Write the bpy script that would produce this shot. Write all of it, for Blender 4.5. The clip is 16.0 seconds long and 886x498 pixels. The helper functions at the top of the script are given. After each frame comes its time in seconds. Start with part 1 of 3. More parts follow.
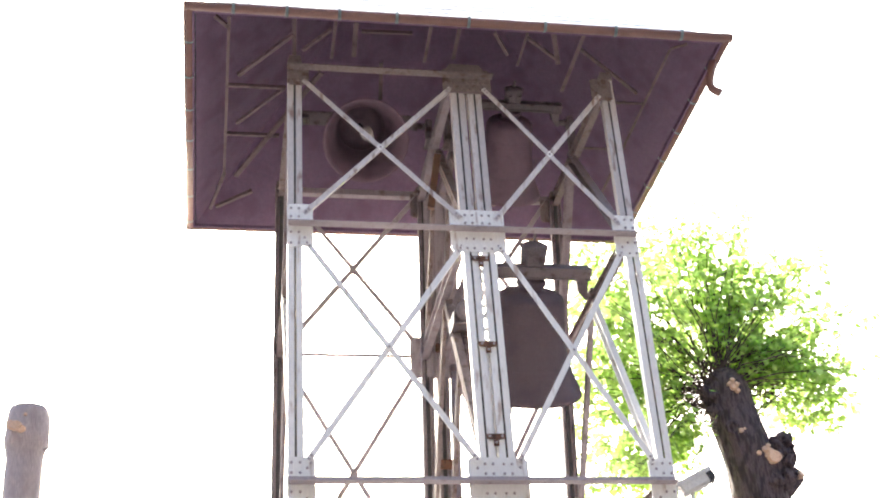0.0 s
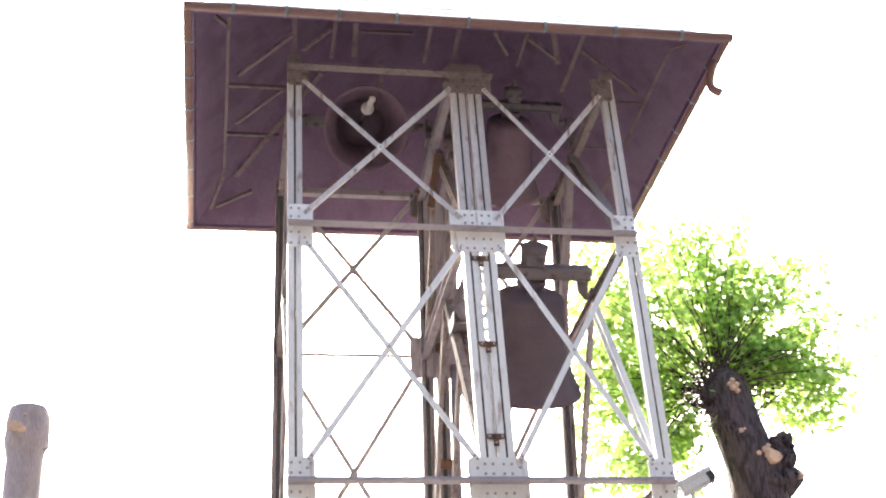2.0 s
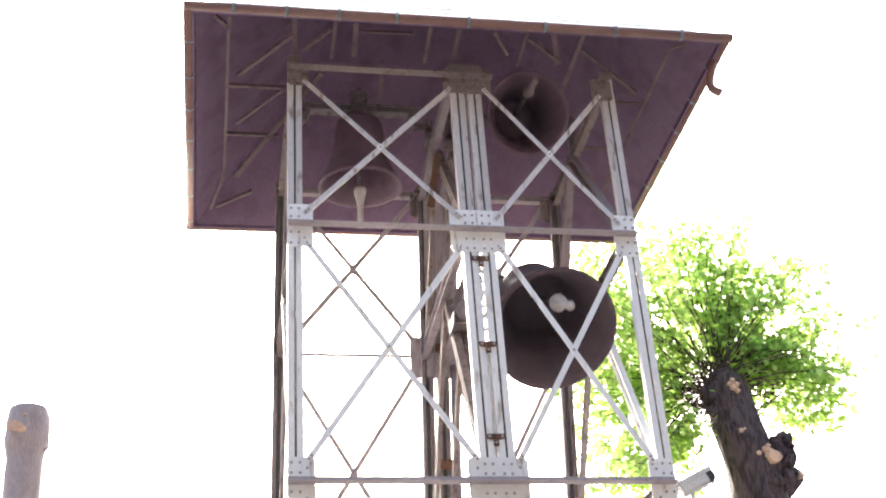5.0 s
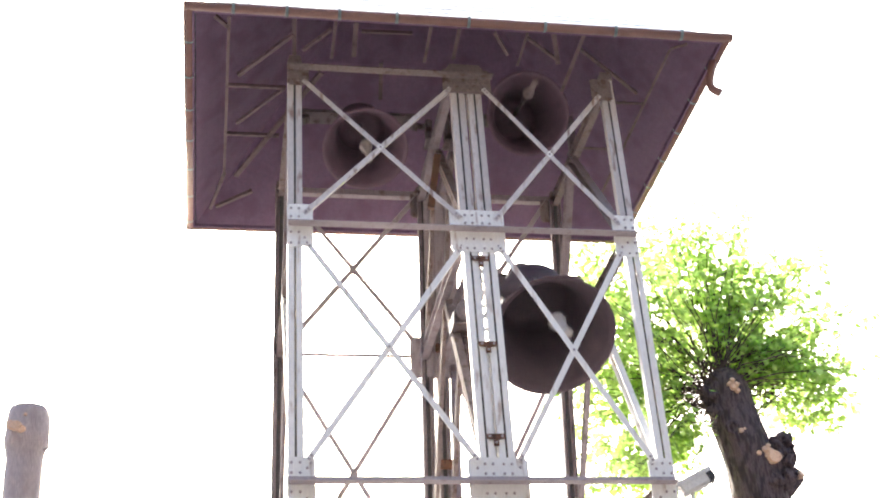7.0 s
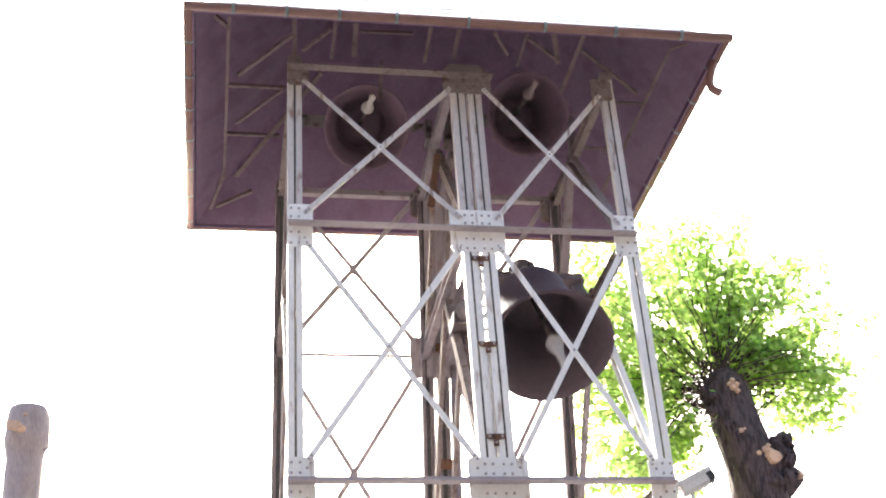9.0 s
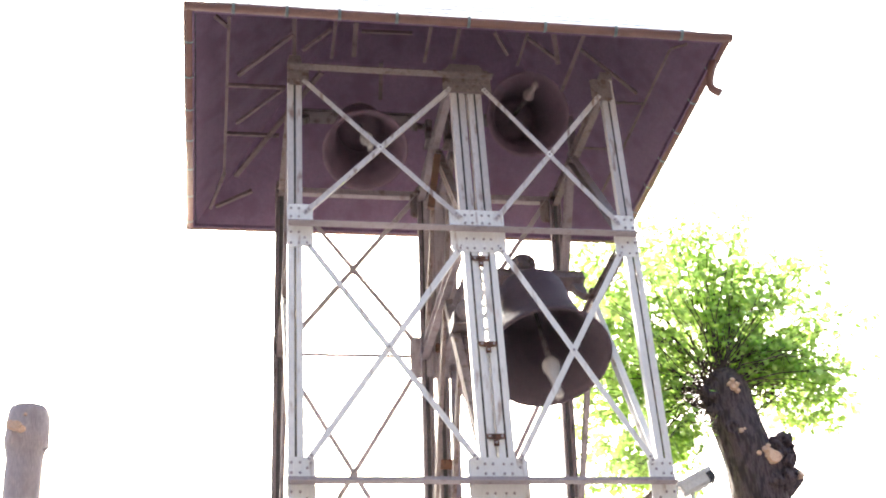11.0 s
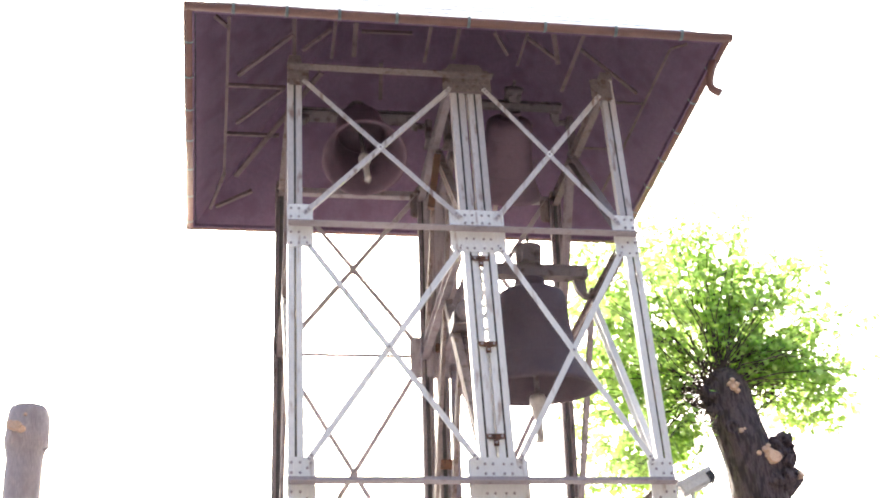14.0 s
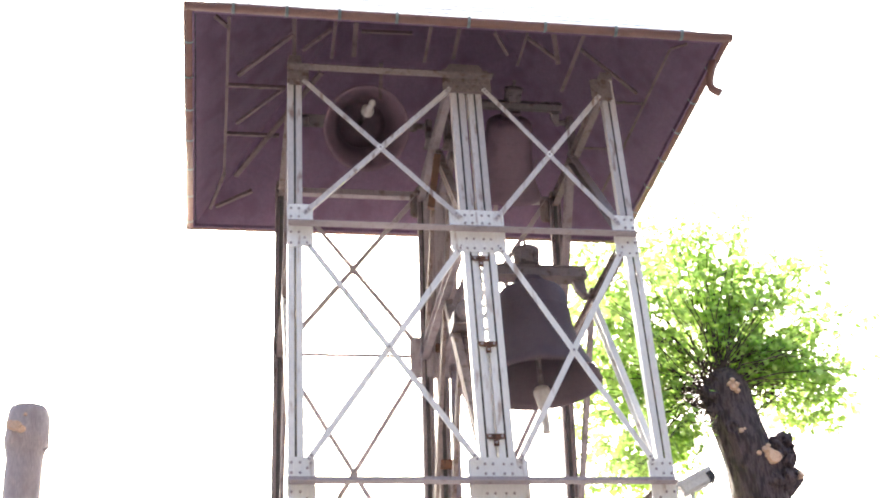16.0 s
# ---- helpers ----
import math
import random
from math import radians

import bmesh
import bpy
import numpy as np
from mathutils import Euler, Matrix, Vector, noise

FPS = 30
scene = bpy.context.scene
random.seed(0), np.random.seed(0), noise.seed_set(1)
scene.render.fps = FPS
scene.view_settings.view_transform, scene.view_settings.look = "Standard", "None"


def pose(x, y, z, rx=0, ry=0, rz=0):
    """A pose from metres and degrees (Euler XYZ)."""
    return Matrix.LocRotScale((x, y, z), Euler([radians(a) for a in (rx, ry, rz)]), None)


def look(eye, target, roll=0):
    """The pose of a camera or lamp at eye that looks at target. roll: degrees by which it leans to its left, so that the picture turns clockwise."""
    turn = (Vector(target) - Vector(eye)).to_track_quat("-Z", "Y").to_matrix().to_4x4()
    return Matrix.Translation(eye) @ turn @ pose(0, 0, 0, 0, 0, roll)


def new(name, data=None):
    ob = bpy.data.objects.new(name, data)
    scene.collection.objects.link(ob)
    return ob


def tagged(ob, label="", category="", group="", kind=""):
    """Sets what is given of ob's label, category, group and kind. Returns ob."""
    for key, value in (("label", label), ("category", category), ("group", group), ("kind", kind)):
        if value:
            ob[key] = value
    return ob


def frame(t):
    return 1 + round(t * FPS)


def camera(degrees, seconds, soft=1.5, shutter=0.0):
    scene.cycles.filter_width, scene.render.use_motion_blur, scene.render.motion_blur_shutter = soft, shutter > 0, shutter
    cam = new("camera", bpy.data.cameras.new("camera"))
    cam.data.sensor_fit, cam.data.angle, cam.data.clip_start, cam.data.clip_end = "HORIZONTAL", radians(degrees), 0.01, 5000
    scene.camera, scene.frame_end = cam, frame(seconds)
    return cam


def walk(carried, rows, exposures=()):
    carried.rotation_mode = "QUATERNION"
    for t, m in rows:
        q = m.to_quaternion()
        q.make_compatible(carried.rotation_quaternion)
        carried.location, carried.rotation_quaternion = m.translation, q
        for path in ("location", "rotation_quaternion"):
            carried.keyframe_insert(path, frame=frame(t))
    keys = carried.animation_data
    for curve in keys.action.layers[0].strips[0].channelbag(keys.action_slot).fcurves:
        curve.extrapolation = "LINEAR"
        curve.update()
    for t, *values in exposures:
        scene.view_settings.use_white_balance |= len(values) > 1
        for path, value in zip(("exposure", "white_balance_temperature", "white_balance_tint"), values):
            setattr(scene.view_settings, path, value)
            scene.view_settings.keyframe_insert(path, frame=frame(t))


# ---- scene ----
from mathutils import Quaternion

cam = camera(37.53, 16.0, soft=2.0, shutter=0.4)
EYE = pose(-0.920, -14.034, 1.593, 120.771, 3.480, -9.210)
walk(cam, [(0.0, EYE), (16.0, EYE)], exposures=[(0.0, 2.66, 6550, 8.5), (16.0, 2.66, 6550, 8.5)])

# ---- light ----
SUN_AZ, SUN_EL = radians(4), radians(34)      # bearing from +y towards -x, and height
world = bpy.data.worlds.new("sky")
world.use_nodes = True
scene.world = world
wn = world.node_tree.nodes
sky = wn.new("ShaderNodeTexSky")
sky.sky_type = "NISHITA"
sky.sun_disc = False
sky.sun_elevation = SUN_EL
sky.sun_rotation = -SUN_AZ
sky.dust_density = 6.0
sky.air_density = 1.0
wn["Background"].inputs["Strength"].default_value = 0.15
world.node_tree.links.new(sky.outputs[0], wn["Background"].inputs["Color"])
sun = new("sun", bpy.data.lights.new("sun", "SUN"))
sun.data.energy = 2.4
sun.data.angle = radians(6)
sun.data.color = (1.0, 0.95, 0.88)
sun_dir = Vector((-math.sin(SUN_AZ) * math.cos(SUN_EL), math.cos(SUN_AZ) * math.cos(SUN_EL), math.sin(SUN_EL)))
sun.matrix_world = look(sun_dir * 60, (0, 0, 0))


# ---- materials ----
def surface(name, base, rough=0.6, metal=0.0, spots=None, amount=0.35, scale=6.0, grain=60.0, bump=0.15, stretch=(1, 1, 1), vary=0.12, contrast=1.0):
    """Two scales of variation over a base colour, with optional patches of a second colour and a fine relief."""
    m = bpy.data.materials.new(name)
    m.use_nodes = True
    n, l = m.node_tree.nodes, m.node_tree.links
    b = n["Principled BSDF"]
    tc = n.new("ShaderNodeTexCoord")
    mp = n.new("ShaderNodeMapping")
    mp.inputs["Scale"].default_value = stretch
    l.new(tc.outputs["Object"], mp.inputs["Vector"])
    big = n.new("ShaderNodeTexNoise")
    big.inputs["Scale"].default_value, big.inputs["Detail"].default_value = scale, 6
    fine = n.new("ShaderNodeTexNoise")
    fine.inputs["Scale"].default_value, fine.inputs["Detail"].default_value = grain, 4
    l.new(mp.outputs[0], big.inputs["Vector"])
    l.new(mp.outputs[0], fine.inputs["Vector"])
    info = n.new("ShaderNodeObjectInfo")
    tone = n.new("ShaderNodeMapRange")
    tone.inputs["To Min"].default_value, tone.inputs["To Max"].default_value = 1 - vary, 1 + vary
    l.new(info.outputs["Random"], tone.inputs["Value"])
    ramp = n.new("ShaderNodeValToRGB")
    ramp.color_ramp.elements[0].position, ramp.color_ramp.elements[1].position = 0.30, 0.72
    ramp.color_ramp.elements[0].color = (*[c * (1 - 0.22 * contrast) for c in base], 1)
    ramp.color_ramp.elements[1].color = (*[min(1, c * (1 + 0.12 * contrast)) for c in base], 1)
    l.new(fine.outputs["Fac"], ramp.inputs["Fac"])
    mul = n.new("ShaderNodeMix")
    mul.data_type, mul.blend_type = "RGBA", "MULTIPLY"
    mul.inputs["Factor"].default_value = 1
    l.new(ramp.outputs["Color"], mul.inputs[6])
    l.new(tone.outputs[0], mul.inputs[7])
    colour = mul.outputs[2]
    if spots:
        edge = n.new("ShaderNodeValToRGB")
        edge.color_ramp.elements[0].position = 1 - amount
        edge.color_ramp.elements[1].position = min(1.0, 1 - amount + 0.12)
        l.new(big.outputs["Fac"], edge.inputs["Fac"])
        mix = n.new("ShaderNodeMix")
        mix.data_type = "RGBA"
        l.new(edge.outputs["Color"], mix.inputs["Factor"])
        l.new(colour, mix.inputs[6])
        mix.inputs[7].default_value = (*spots, 1)
        colour = mix.outputs[2]
    l.new(colour, b.inputs["Base Color"])
    rr = n.new("ShaderNodeMapRange")
    rr.inputs["To Min"].default_value, rr.inputs["To Max"].default_value = max(0.05, rough - 0.12), min(1, rough + 0.12)
    l.new(big.outputs["Fac"], rr.inputs["Value"])
    l.new(rr.outputs[0], b.inputs["Roughness"])
    b.inputs["Metallic"].default_value = metal
    if bump:
        bp = n.new("ShaderNodeBump")
        bp.inputs["Strength"].default_value, bp.inputs["Distance"].default_value = bump, 0.02
        l.new(fine.outputs["Fac"], bp.inputs["Height"])
        l.new(bp.outputs[0], b.inputs["Normal"])
    return m


PAINT = surface("grey_paint", (0.84, 0.835, 0.815), 0.42, 0.0, (0.47, 0.40, 0.36), 0.42, 4.0, 18.0, 0.05, (2.5, 2.5, 0.5), 0.06, 0.35)
# rust-stained paint, its grey also darkened for the shade under the eaves
PAINT_SHADE_STAINED = surface("shaded_stained_paint", (0.60, 0.565, 0.56), 0.5, 0.0, (0.30, 0.225, 0.19), 0.44, 5.0, 22.0, 0.08, (2.5, 2.5, 0.6), 0.10, 0.7)
# brown wear and shade in one colour, for steel under the roof and inside
PAINT_WORN_SHADE = surface("worn_shaded_paint", (0.24, 0.195, 0.185), 0.86, 0.0, (0.15, 0.105, 0.09), 0.46, 7.0, 40.0, 0.15)
# the front's grey paint, with shade and pinkish haze put into it
PAINT_SHADE = surface("shaded_grey_paint", (0.42, 0.375, 0.39), 0.8, 0.0, (0.31, 0.26, 0.26), 0.44, 5.0, 30.0, 0.1, (2.5, 2.5, 0.6), 0.08, 0.6)
# inner steel: the same grey paint with deeper shade put into its base
PAINT_INNER_SHADE = surface("shaded_inner_paint", (0.31, 0.265, 0.28), 0.86, 0.0, (0.23, 0.185, 0.185), 0.46, 6.0, 40.0, 0.15)
# near black, to put the shade of the leg slots into a bar
SLOT = surface("dark_slot_shade", (0.07, 0.065, 0.065), 0.8, 0.0, (0.10, 0.08, 0.07), 0.4, 8.0, 40.0, 0.1)
RUST = surface("rust", (0.17, 0.085, 0.05), 0.85, 0.1, (0.08, 0.045, 0.03), 0.5, 12.0, 60.0, 0.4)
# brown boards with the purple cast of lens flare mixed into the base
BOARD = surface("veiled_brown_board", (0.178, 0.117, 0.180), 0.85, 0.0, (0.16, 0.10, 0.155), 0.5, 2.0, 20.0, 0.15, (1, 1, 1), 0.1, 0.5)
TIMBER = surface("brown_timber", (0.19, 0.105, 0.07), 0.75, 0.0, (0.08, 0.05, 0.035), 0.45, 3.0, 25.0, 0.3, (6, 6, 0.5))
COPPER = surface("brown_gutter", (0.225, 0.125, 0.105), 0.42, 0.0, (0.18, 0.095, 0.08), 0.42, 3.0, 30.0, 0.02, (1, 1, 1), 0.12, 0.4)
VERDIGRIS = surface("green_strap", (0.36, 0.42, 0.42), 0.6, 0.0, (0.27, 0.33, 0.33), 0.45, 14.0, 60.0, 0.1)
SEAM = surface("dull_roof_underlay", (0.20, 0.23, 0.235), 0.6, 0.0, (0.15, 0.17, 0.175), 0.45, 3.0, 30.0, 0.1)
SLATE = surface("pale_roof_sheet", (0.72, 0.75, 0.75), 0.35, 0.0, (0.45, 0.52, 0.52), 0.40, 2.5, 30.0, 0.1)
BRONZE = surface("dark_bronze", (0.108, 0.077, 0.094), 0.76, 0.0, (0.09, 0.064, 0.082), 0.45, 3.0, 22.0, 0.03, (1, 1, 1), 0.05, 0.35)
STEEL = surface("pale_steel", (0.60, 0.56, 0.53), 0.45, 0.1, (0.40, 0.33, 0.27), 0.38, 9.0, 50.0, 0.1)
# reddish bells, base also lifted to make up for dark interiors under the roof
BRONZE_RED_LIFTED = surface("lifted_reddish_bronze", (0.165, 0.107, 0.138), 0.6, 0.0, (0.14, 0.09, 0.116), 0.45, 3.0, 22.0, 0.03, (1, 1, 1), 0.05, 0.35)
EAVE_IRON = surface("brown_eave_iron", (0.135, 0.092, 0.098), 0.7, 0.0, (0.10, 0.065, 0.066), 0.46, 6.0, 45.0, 0.15)
DULL_STEEL = surface("dull_clapper_steel", (0.33, 0.27, 0.265), 0.55, 0.1, (0.22, 0.165, 0.15), 0.4, 9.0, 50.0, 0.1)
YOKE = surface("yoke_steel", (0.20, 0.168, 0.175), 0.78, 0.1, (0.115, 0.085, 0.08), 0.46, 6.0, 45.0, 0.15)
BARK = surface("bark", (0.135, 0.10, 0.106), 0.92, 0.0, (0.056, 0.041, 0.045), 0.53, 5.0, 22.0, 1.0, (4, 4, 0.8), 0.12, 1.8)
# pale bark, lightened further to carry the glare over the left trunk
BARK_PALE = surface("glare_pale_bark", (0.50, 0.42, 0.41), 0.9, 0.0, (0.40, 0.33, 0.32), 0.48, 3.0, 14.0, 0.7, (4, 4, 0.8))
CUT = surface("cut_wood", (0.72, 0.50, 0.36), 0.8, 0.0, (0.50, 0.30, 0.18), 0.42, 18.0, 50.0, 0.3)
TWIG = surface("twig_bark", (0.085, 0.06, 0.05), 0.85, 0.0, None, 0.3, 8.0, 40.0, 0.3)
GRAVEL = surface("earthy_gravel", (0.105, 0.097, 0.100), 0.9, 0.0, (0.085, 0.079, 0.08), 0.45, 0.4, 9.0, 0.5)
# kept very dark so the added walls bounce little light
BLOCKER_DARK = surface("dark_blocker", (0.042, 0.04, 0.041), 0.9, 0.0, (0.034, 0.032, 0.033), 0.5, 0.6, 8.0, 0.2)
WHITE = surface("white_housing", (0.72, 0.72, 0.70), 0.4, 0.0, (0.5, 0.49, 0.46), 0.35, 9.0, 60.0, 0.05)
BLACK = surface("black_plastic", (0.03, 0.03, 0.032), 0.5, 0.0, None, 0.3, 8.0, 50.0, 0.05)
LENS = surface("lens_glass", (0.02, 0.02, 0.025), 0.1, 0.0, None, 0.3, 8.0, 50.0, 0.0)
CABLE = surface("cable", (0.05, 0.045, 0.045), 0.7, 0.0, None, 0.3, 8.0, 50.0, 0.0)


def leaf_material():
    m = bpy.data.materials.new("young_leaf")
    m.use_nodes = True
    n, l = m.node_tree.nodes, m.node_tree.links
    b, out = n["Principled BSDF"], n["Material Output"]
    geo = n.new("ShaderNodeNewGeometry")
    ramp = n.new("ShaderNodeValToRGB")
    e = ramp.color_ramp.elements
    e[0].color, e[1].color = (0.17, 0.22, 0.088, 1), (0.275, 0.33, 0.145, 1)
    mid = e.new(0.5)
    mid.color = (0.22, 0.272, 0.115, 1)
    l.new(geo.outputs["Random Per Island"], ramp.inputs["Fac"])
    l.new(ramp.outputs["Color"], b.inputs["Base Color"])
    b.inputs["Roughness"].default_value = 0.5
    tr = n.new("ShaderNodeBsdfTranslucent")
    gain = n.new("ShaderNodeMix")
    gain.data_type, gain.blend_type = "RGBA", "MULTIPLY"
    gain.inputs["Factor"].default_value = 1
    gain.inputs[7].default_value = (2.05, 2.35, 1.5, 1)
    l.new(ramp.outputs["Color"], gain.inputs[6])
    l.new(gain.outputs[2], tr.inputs["Color"])
    mix = n.new("ShaderNodeMixShader")
    mix.inputs[0].default_value = 0.76
    l.new(b.outputs[0], mix.inputs[1])
    l.new(tr.outputs[0], mix.inputs[2])
    l.new(mix.outputs[0], out.inputs["Surface"])
    return m


LEAF = leaf_material()


# ---- mesh helpers ----
def part(name, bm, material, parent=None, label="", smooth=False):
    me = bpy.data.meshes.new(name)
    bm.normal_update()
    bm.to_mesh(me)
    bm.free()
    if smooth:
        for f in me.polygons:
            f.use_smooth = True
    me.materials.append(material)
    ob = new(name, me)
    ob.parent = parent
    if label:
        tagged(ob, label)
    return ob


def thing(name, m, label, category, group="", kind=""):
    ob = new(name)
    ob.empty_display_size = 0.2
    ob.matrix_basis = m
    return tagged(ob, label, category, group, kind)


def box(bm, lo, hi, m=None):
    """A box between two corners, through the matrix m."""
    vs = [bm.verts.new((x, y, z)) for x in (lo[0], hi[0]) for y in (lo[1], hi[1]) for z in (lo[2], hi[2])]
    for f in ((0, 1, 3, 2), (4, 6, 7, 5), (0, 4, 5, 1), (2, 3, 7, 6), (0, 2, 6, 4), (1, 5, 7, 3)):
        bm.faces.new([vs[i] for i in f])
    if m is not None:
        bmesh.ops.transform(bm, matrix=m, verts=vs)
    return vs


def along(a, b, up=(0, -1, 0)):
    """A frame at a whose x runs to b and whose z lies nearest to up; and the length."""
    a, b = Vector(a), Vector(b)
    x = (b - a).normalized()
    y = Vector(up).cross(x).normalized()
    z = x.cross(y)
    m = Matrix((x, y, z)).transposed().to_4x4()
    m.translation = a
    return m, (b - a).length


def extrude(bm, outline, a, b, up):
    """A straight bar from a to b with that outline, given in the frame's y and z."""
    m, n = along(a, b, up)
    ends = [[bm.verts.new(m @ Vector((x, y, z))) for y, z in outline] for x in (0, n)]
    k = len(outline)
    fs = [bm.faces.new((ends[0][i], ends[0][(i + 1) % k], ends[1][(i + 1) % k], ends[1][i])) for i in range(k)]
    fs += [bm.faces.new(ends[0][::-1]), bm.faces.new(ends[1])]
    bmesh.ops.recalc_face_normals(bm, faces=fs)


def angle_bar(bm, a, b, face=0.09, depth=0.08, up=(0, -1, 0), thick=0.011, side=1):
    """A rolled angle from a to b: one flange across, facing up, and one away from it at its edge."""
    e, t = face / 2 * side, thick * side
    extrude(bm, [(-e, 0), (e, 0), (e, -depth), (e - t, -depth), (e - t, -thick), (-e, -thick)], a, b, up)


def flat_bar(bm, a, b, face=0.08, thick=0.012, up=(0, -1, 0)):
    m, n = along(a, b, up)
    box(bm, (0, -face / 2, -thick), (n, face / 2, 0), m)


def tube(bm, pts, radii, sides=8, cap=True):
    """A round bar along points, with a radius at each."""
    rings, ref = [], Vector((0.31, 0.74, 0.59))
    pts = [Vector(q) for q in pts]
    for i, q in enumerate(pts):
        d = (pts[min(i + 1, len(pts) - 1)] - pts[max(i - 1, 0)]).normalized()
        u = d.cross(ref).normalized()
        v = d.cross(u)
        r = radii[i] if hasattr(radii, "__len__") else radii
        rings.append([bm.verts.new(q + (u * math.cos(2 * math.pi * k / sides) + v * math.sin(2 * math.pi * k / sides)) * r) for k in range(sides)])
    for a, b in zip(rings, rings[1:]):
        for k in range(sides):
            bm.faces.new((a[k], a[(k + 1) % sides], b[(k + 1) % sides], b[k]))
    if cap:
        bm.faces.new(rings[0][::-1])
        bm.faces.new(rings[-1])
    return rings


def lathe(bm, profile, sides=48):
    """A body of revolution round z from (radius, z) pairs."""
    rings = []
    for r, z in profile:
        if r < 1e-5:
            rings.append([bm.verts.new((0, 0, z))])
        else:
            rings.append([bm.verts.new((r * math.cos(2 * math.pi * k / sides), r * math.sin(2 * math.pi * k / sides), z)) for k in range(sides)])
    for a, b in zip(rings, rings[1:]):
        for k in range(sides):
            j = (k + 1) % sides
            vs = ([a[0], b[k], b[j]] if len(a) == 1 else [a[k], b[0], a[j]] if len(b) == 1 else [a[k], b[k], b[j], a[j]])
            bm.faces.new(vs)


# ---- ground ----
def build_ground():
    bm = bmesh.new()
    bmesh.ops.create_grid(bm, x_segments=40, y_segments=40, size=1500)
    ob = part("ground", bm, GRAVEL)
    tagged(ob, "flat earthy gravel ground round the tower", "ground", kind="structure")


build_ground()


def build_sky_blockers():
    """Unseen walls behind the eye and to both hands, added to block low sky."""
    for name, lo, hi in (("wall_south", (-36, -24.6, 0), (44, -24, 27)), ("wall_west", (-36.6, -24.6, 0), (-36, 4, 27)), ("wall_east", (44, -24.6, 0), (44.6, 4, 27))):
        bm = bmesh.new()
        box(bm, lo, hi)
        ob = part(name, bm, BLOCKER_DARK)
        tagged(ob, "unseen plain dark wall added to block low sky light", "wall", kind="structure")


build_sky_blockers()

# ---- bell tower ----
XL, XM, XR, YB = 0.0, 2.354, 4.4, 3.684
Z_TOP, Z_MID, Z_LOW, Z_FOOT = 12.95, 10.40, 6.965, 3.5
tower = thing("bell_tower", pose(0, 0, 0), "riveted grey painted steel lattice bell tower", "tower")


def rivet_mesh(mat):
    bm = bmesh.new()
    lathe(bm, [(0.019, 0.0), (0.017, 0.009), (0.010, 0.015), (0.0, 0.017)], 8)
    me = bpy.data.meshes.new("rivet")
    bm.to_mesh(me)
    bm.free()
    me.materials.append(mat)
    for f in me.polygons:
        f.use_smooth = True
    return me


# rivet heads get shaded paint, to stand out from the plates
RIVET, RIVET_WORN_SHADE = rivet_mesh(PAINT_SHADE), rivet_mesh(PAINT_WORN_SHADE)


def rivet(parent, x, y, z, facing=-1, mesh=None):
    ob = new("rivet", mesh or RIVET)
    ob.parent = parent
    ob.matrix_basis = pose(x, y, z, 90 if facing < 0 else -90)


def leg_pair(x, y, facing, mats, depth):
    """Two angles side by side with a slot, jointed at the middle beam, and a bar whose near-black colour gives the slot
    its shade.
    """
    for k in (-1, 1):
        for z0, z1, mat in ((0.0, Z_MID - 0.002, mats[0]), (Z_MID, 13.0, mats[1])):
            bm = bmesh.new()
            angle_bar(bm, (x + k * 0.054, y, z0), (x + k * 0.054, y, z1), 0.080, depth, (0, facing, 0), 0.011, k * facing)
            part("leg", bm, mat, tower)
    bm = bmesh.new()
    box(bm, (x - 0.03, y - facing * 0.06 - 0.005, 0.0), (x + 0.03, y - facing * 0.06 + 0.005, 13.0))
    part("packing_bar", bm, SLOT, tower, "near-black bar that darkens the slot")


def corner_leg(x, y, facing, *mats):
    leg_pair(x, y, facing, mats, 0.10)


def middle_leg(x, y, facing, *mats):
    for c in (-0.118, 0.118):
        leg_pair(x + c, y, facing, mats, 0.12)


# upper lengths of the front legs carry the roof's shade in their paint
corner_leg(XL, 0, -1, PAINT, PAINT_SHADE_STAINED)
corner_leg(XR, 0, -1, PAINT, PAINT_SHADE_STAINED)
middle_leg(XM, 0, -1, PAINT, PAINT_SHADE_STAINED)
# back legs: front paint with shade in its colour, deeper above the middle beam
corner_leg(XL, YB, 1, PAINT_SHADE, PAINT_INNER_SHADE)
corner_leg(XR, YB, 1, PAINT_SHADE, PAINT_INNER_SHADE)
middle_leg(XM, YB, 1, PAINT_SHADE, PAINT_INNER_SHADE)


def gusset(x0, x1, z0, z1, y, facing, rivets, mat=None):
    """A riveted joint plate in the plane y, with its corners cut."""
    bm = bmesh.new()
    t = 0.014
    ring = [(x0, z0), (x1, z0), (x1, z1), (x0, z1)]
    a = [bm.verts.new((x, y + facing * t, z)) for x, z in ring]
    b = [bm.verts.new((x, y + facing * 0.001, z)) for x, z in ring]
    bm.faces.new(a)
    bm.faces.new(b[::-1])
    for i in range(4):
        bm.faces.new((a[i], b[i], b[(i + 1) % 4], a[(i + 1) % 4]))
    bmesh.ops.recalc_face_normals(bm, faces=bm.faces)
    bmesh.ops.bevel(bm, geom=[e for e in bm.edges if abs(e.verts[0].co.y - e.verts[1].co.y) > 0.005], offset=0.025, segments=2, affect="EDGES")
    g = part("gusset", bm, mat or (PAINT if facing < 0 else PAINT_SHADE), tower)
    for rx, rz in rivets:
        rivet(g, rx, y + facing * t, rz, facing, RIVET_WORN_SHADE if mat else None)
    return g


def grid(xs, zs):
    return [(x, z) for z in zs for x in xs]


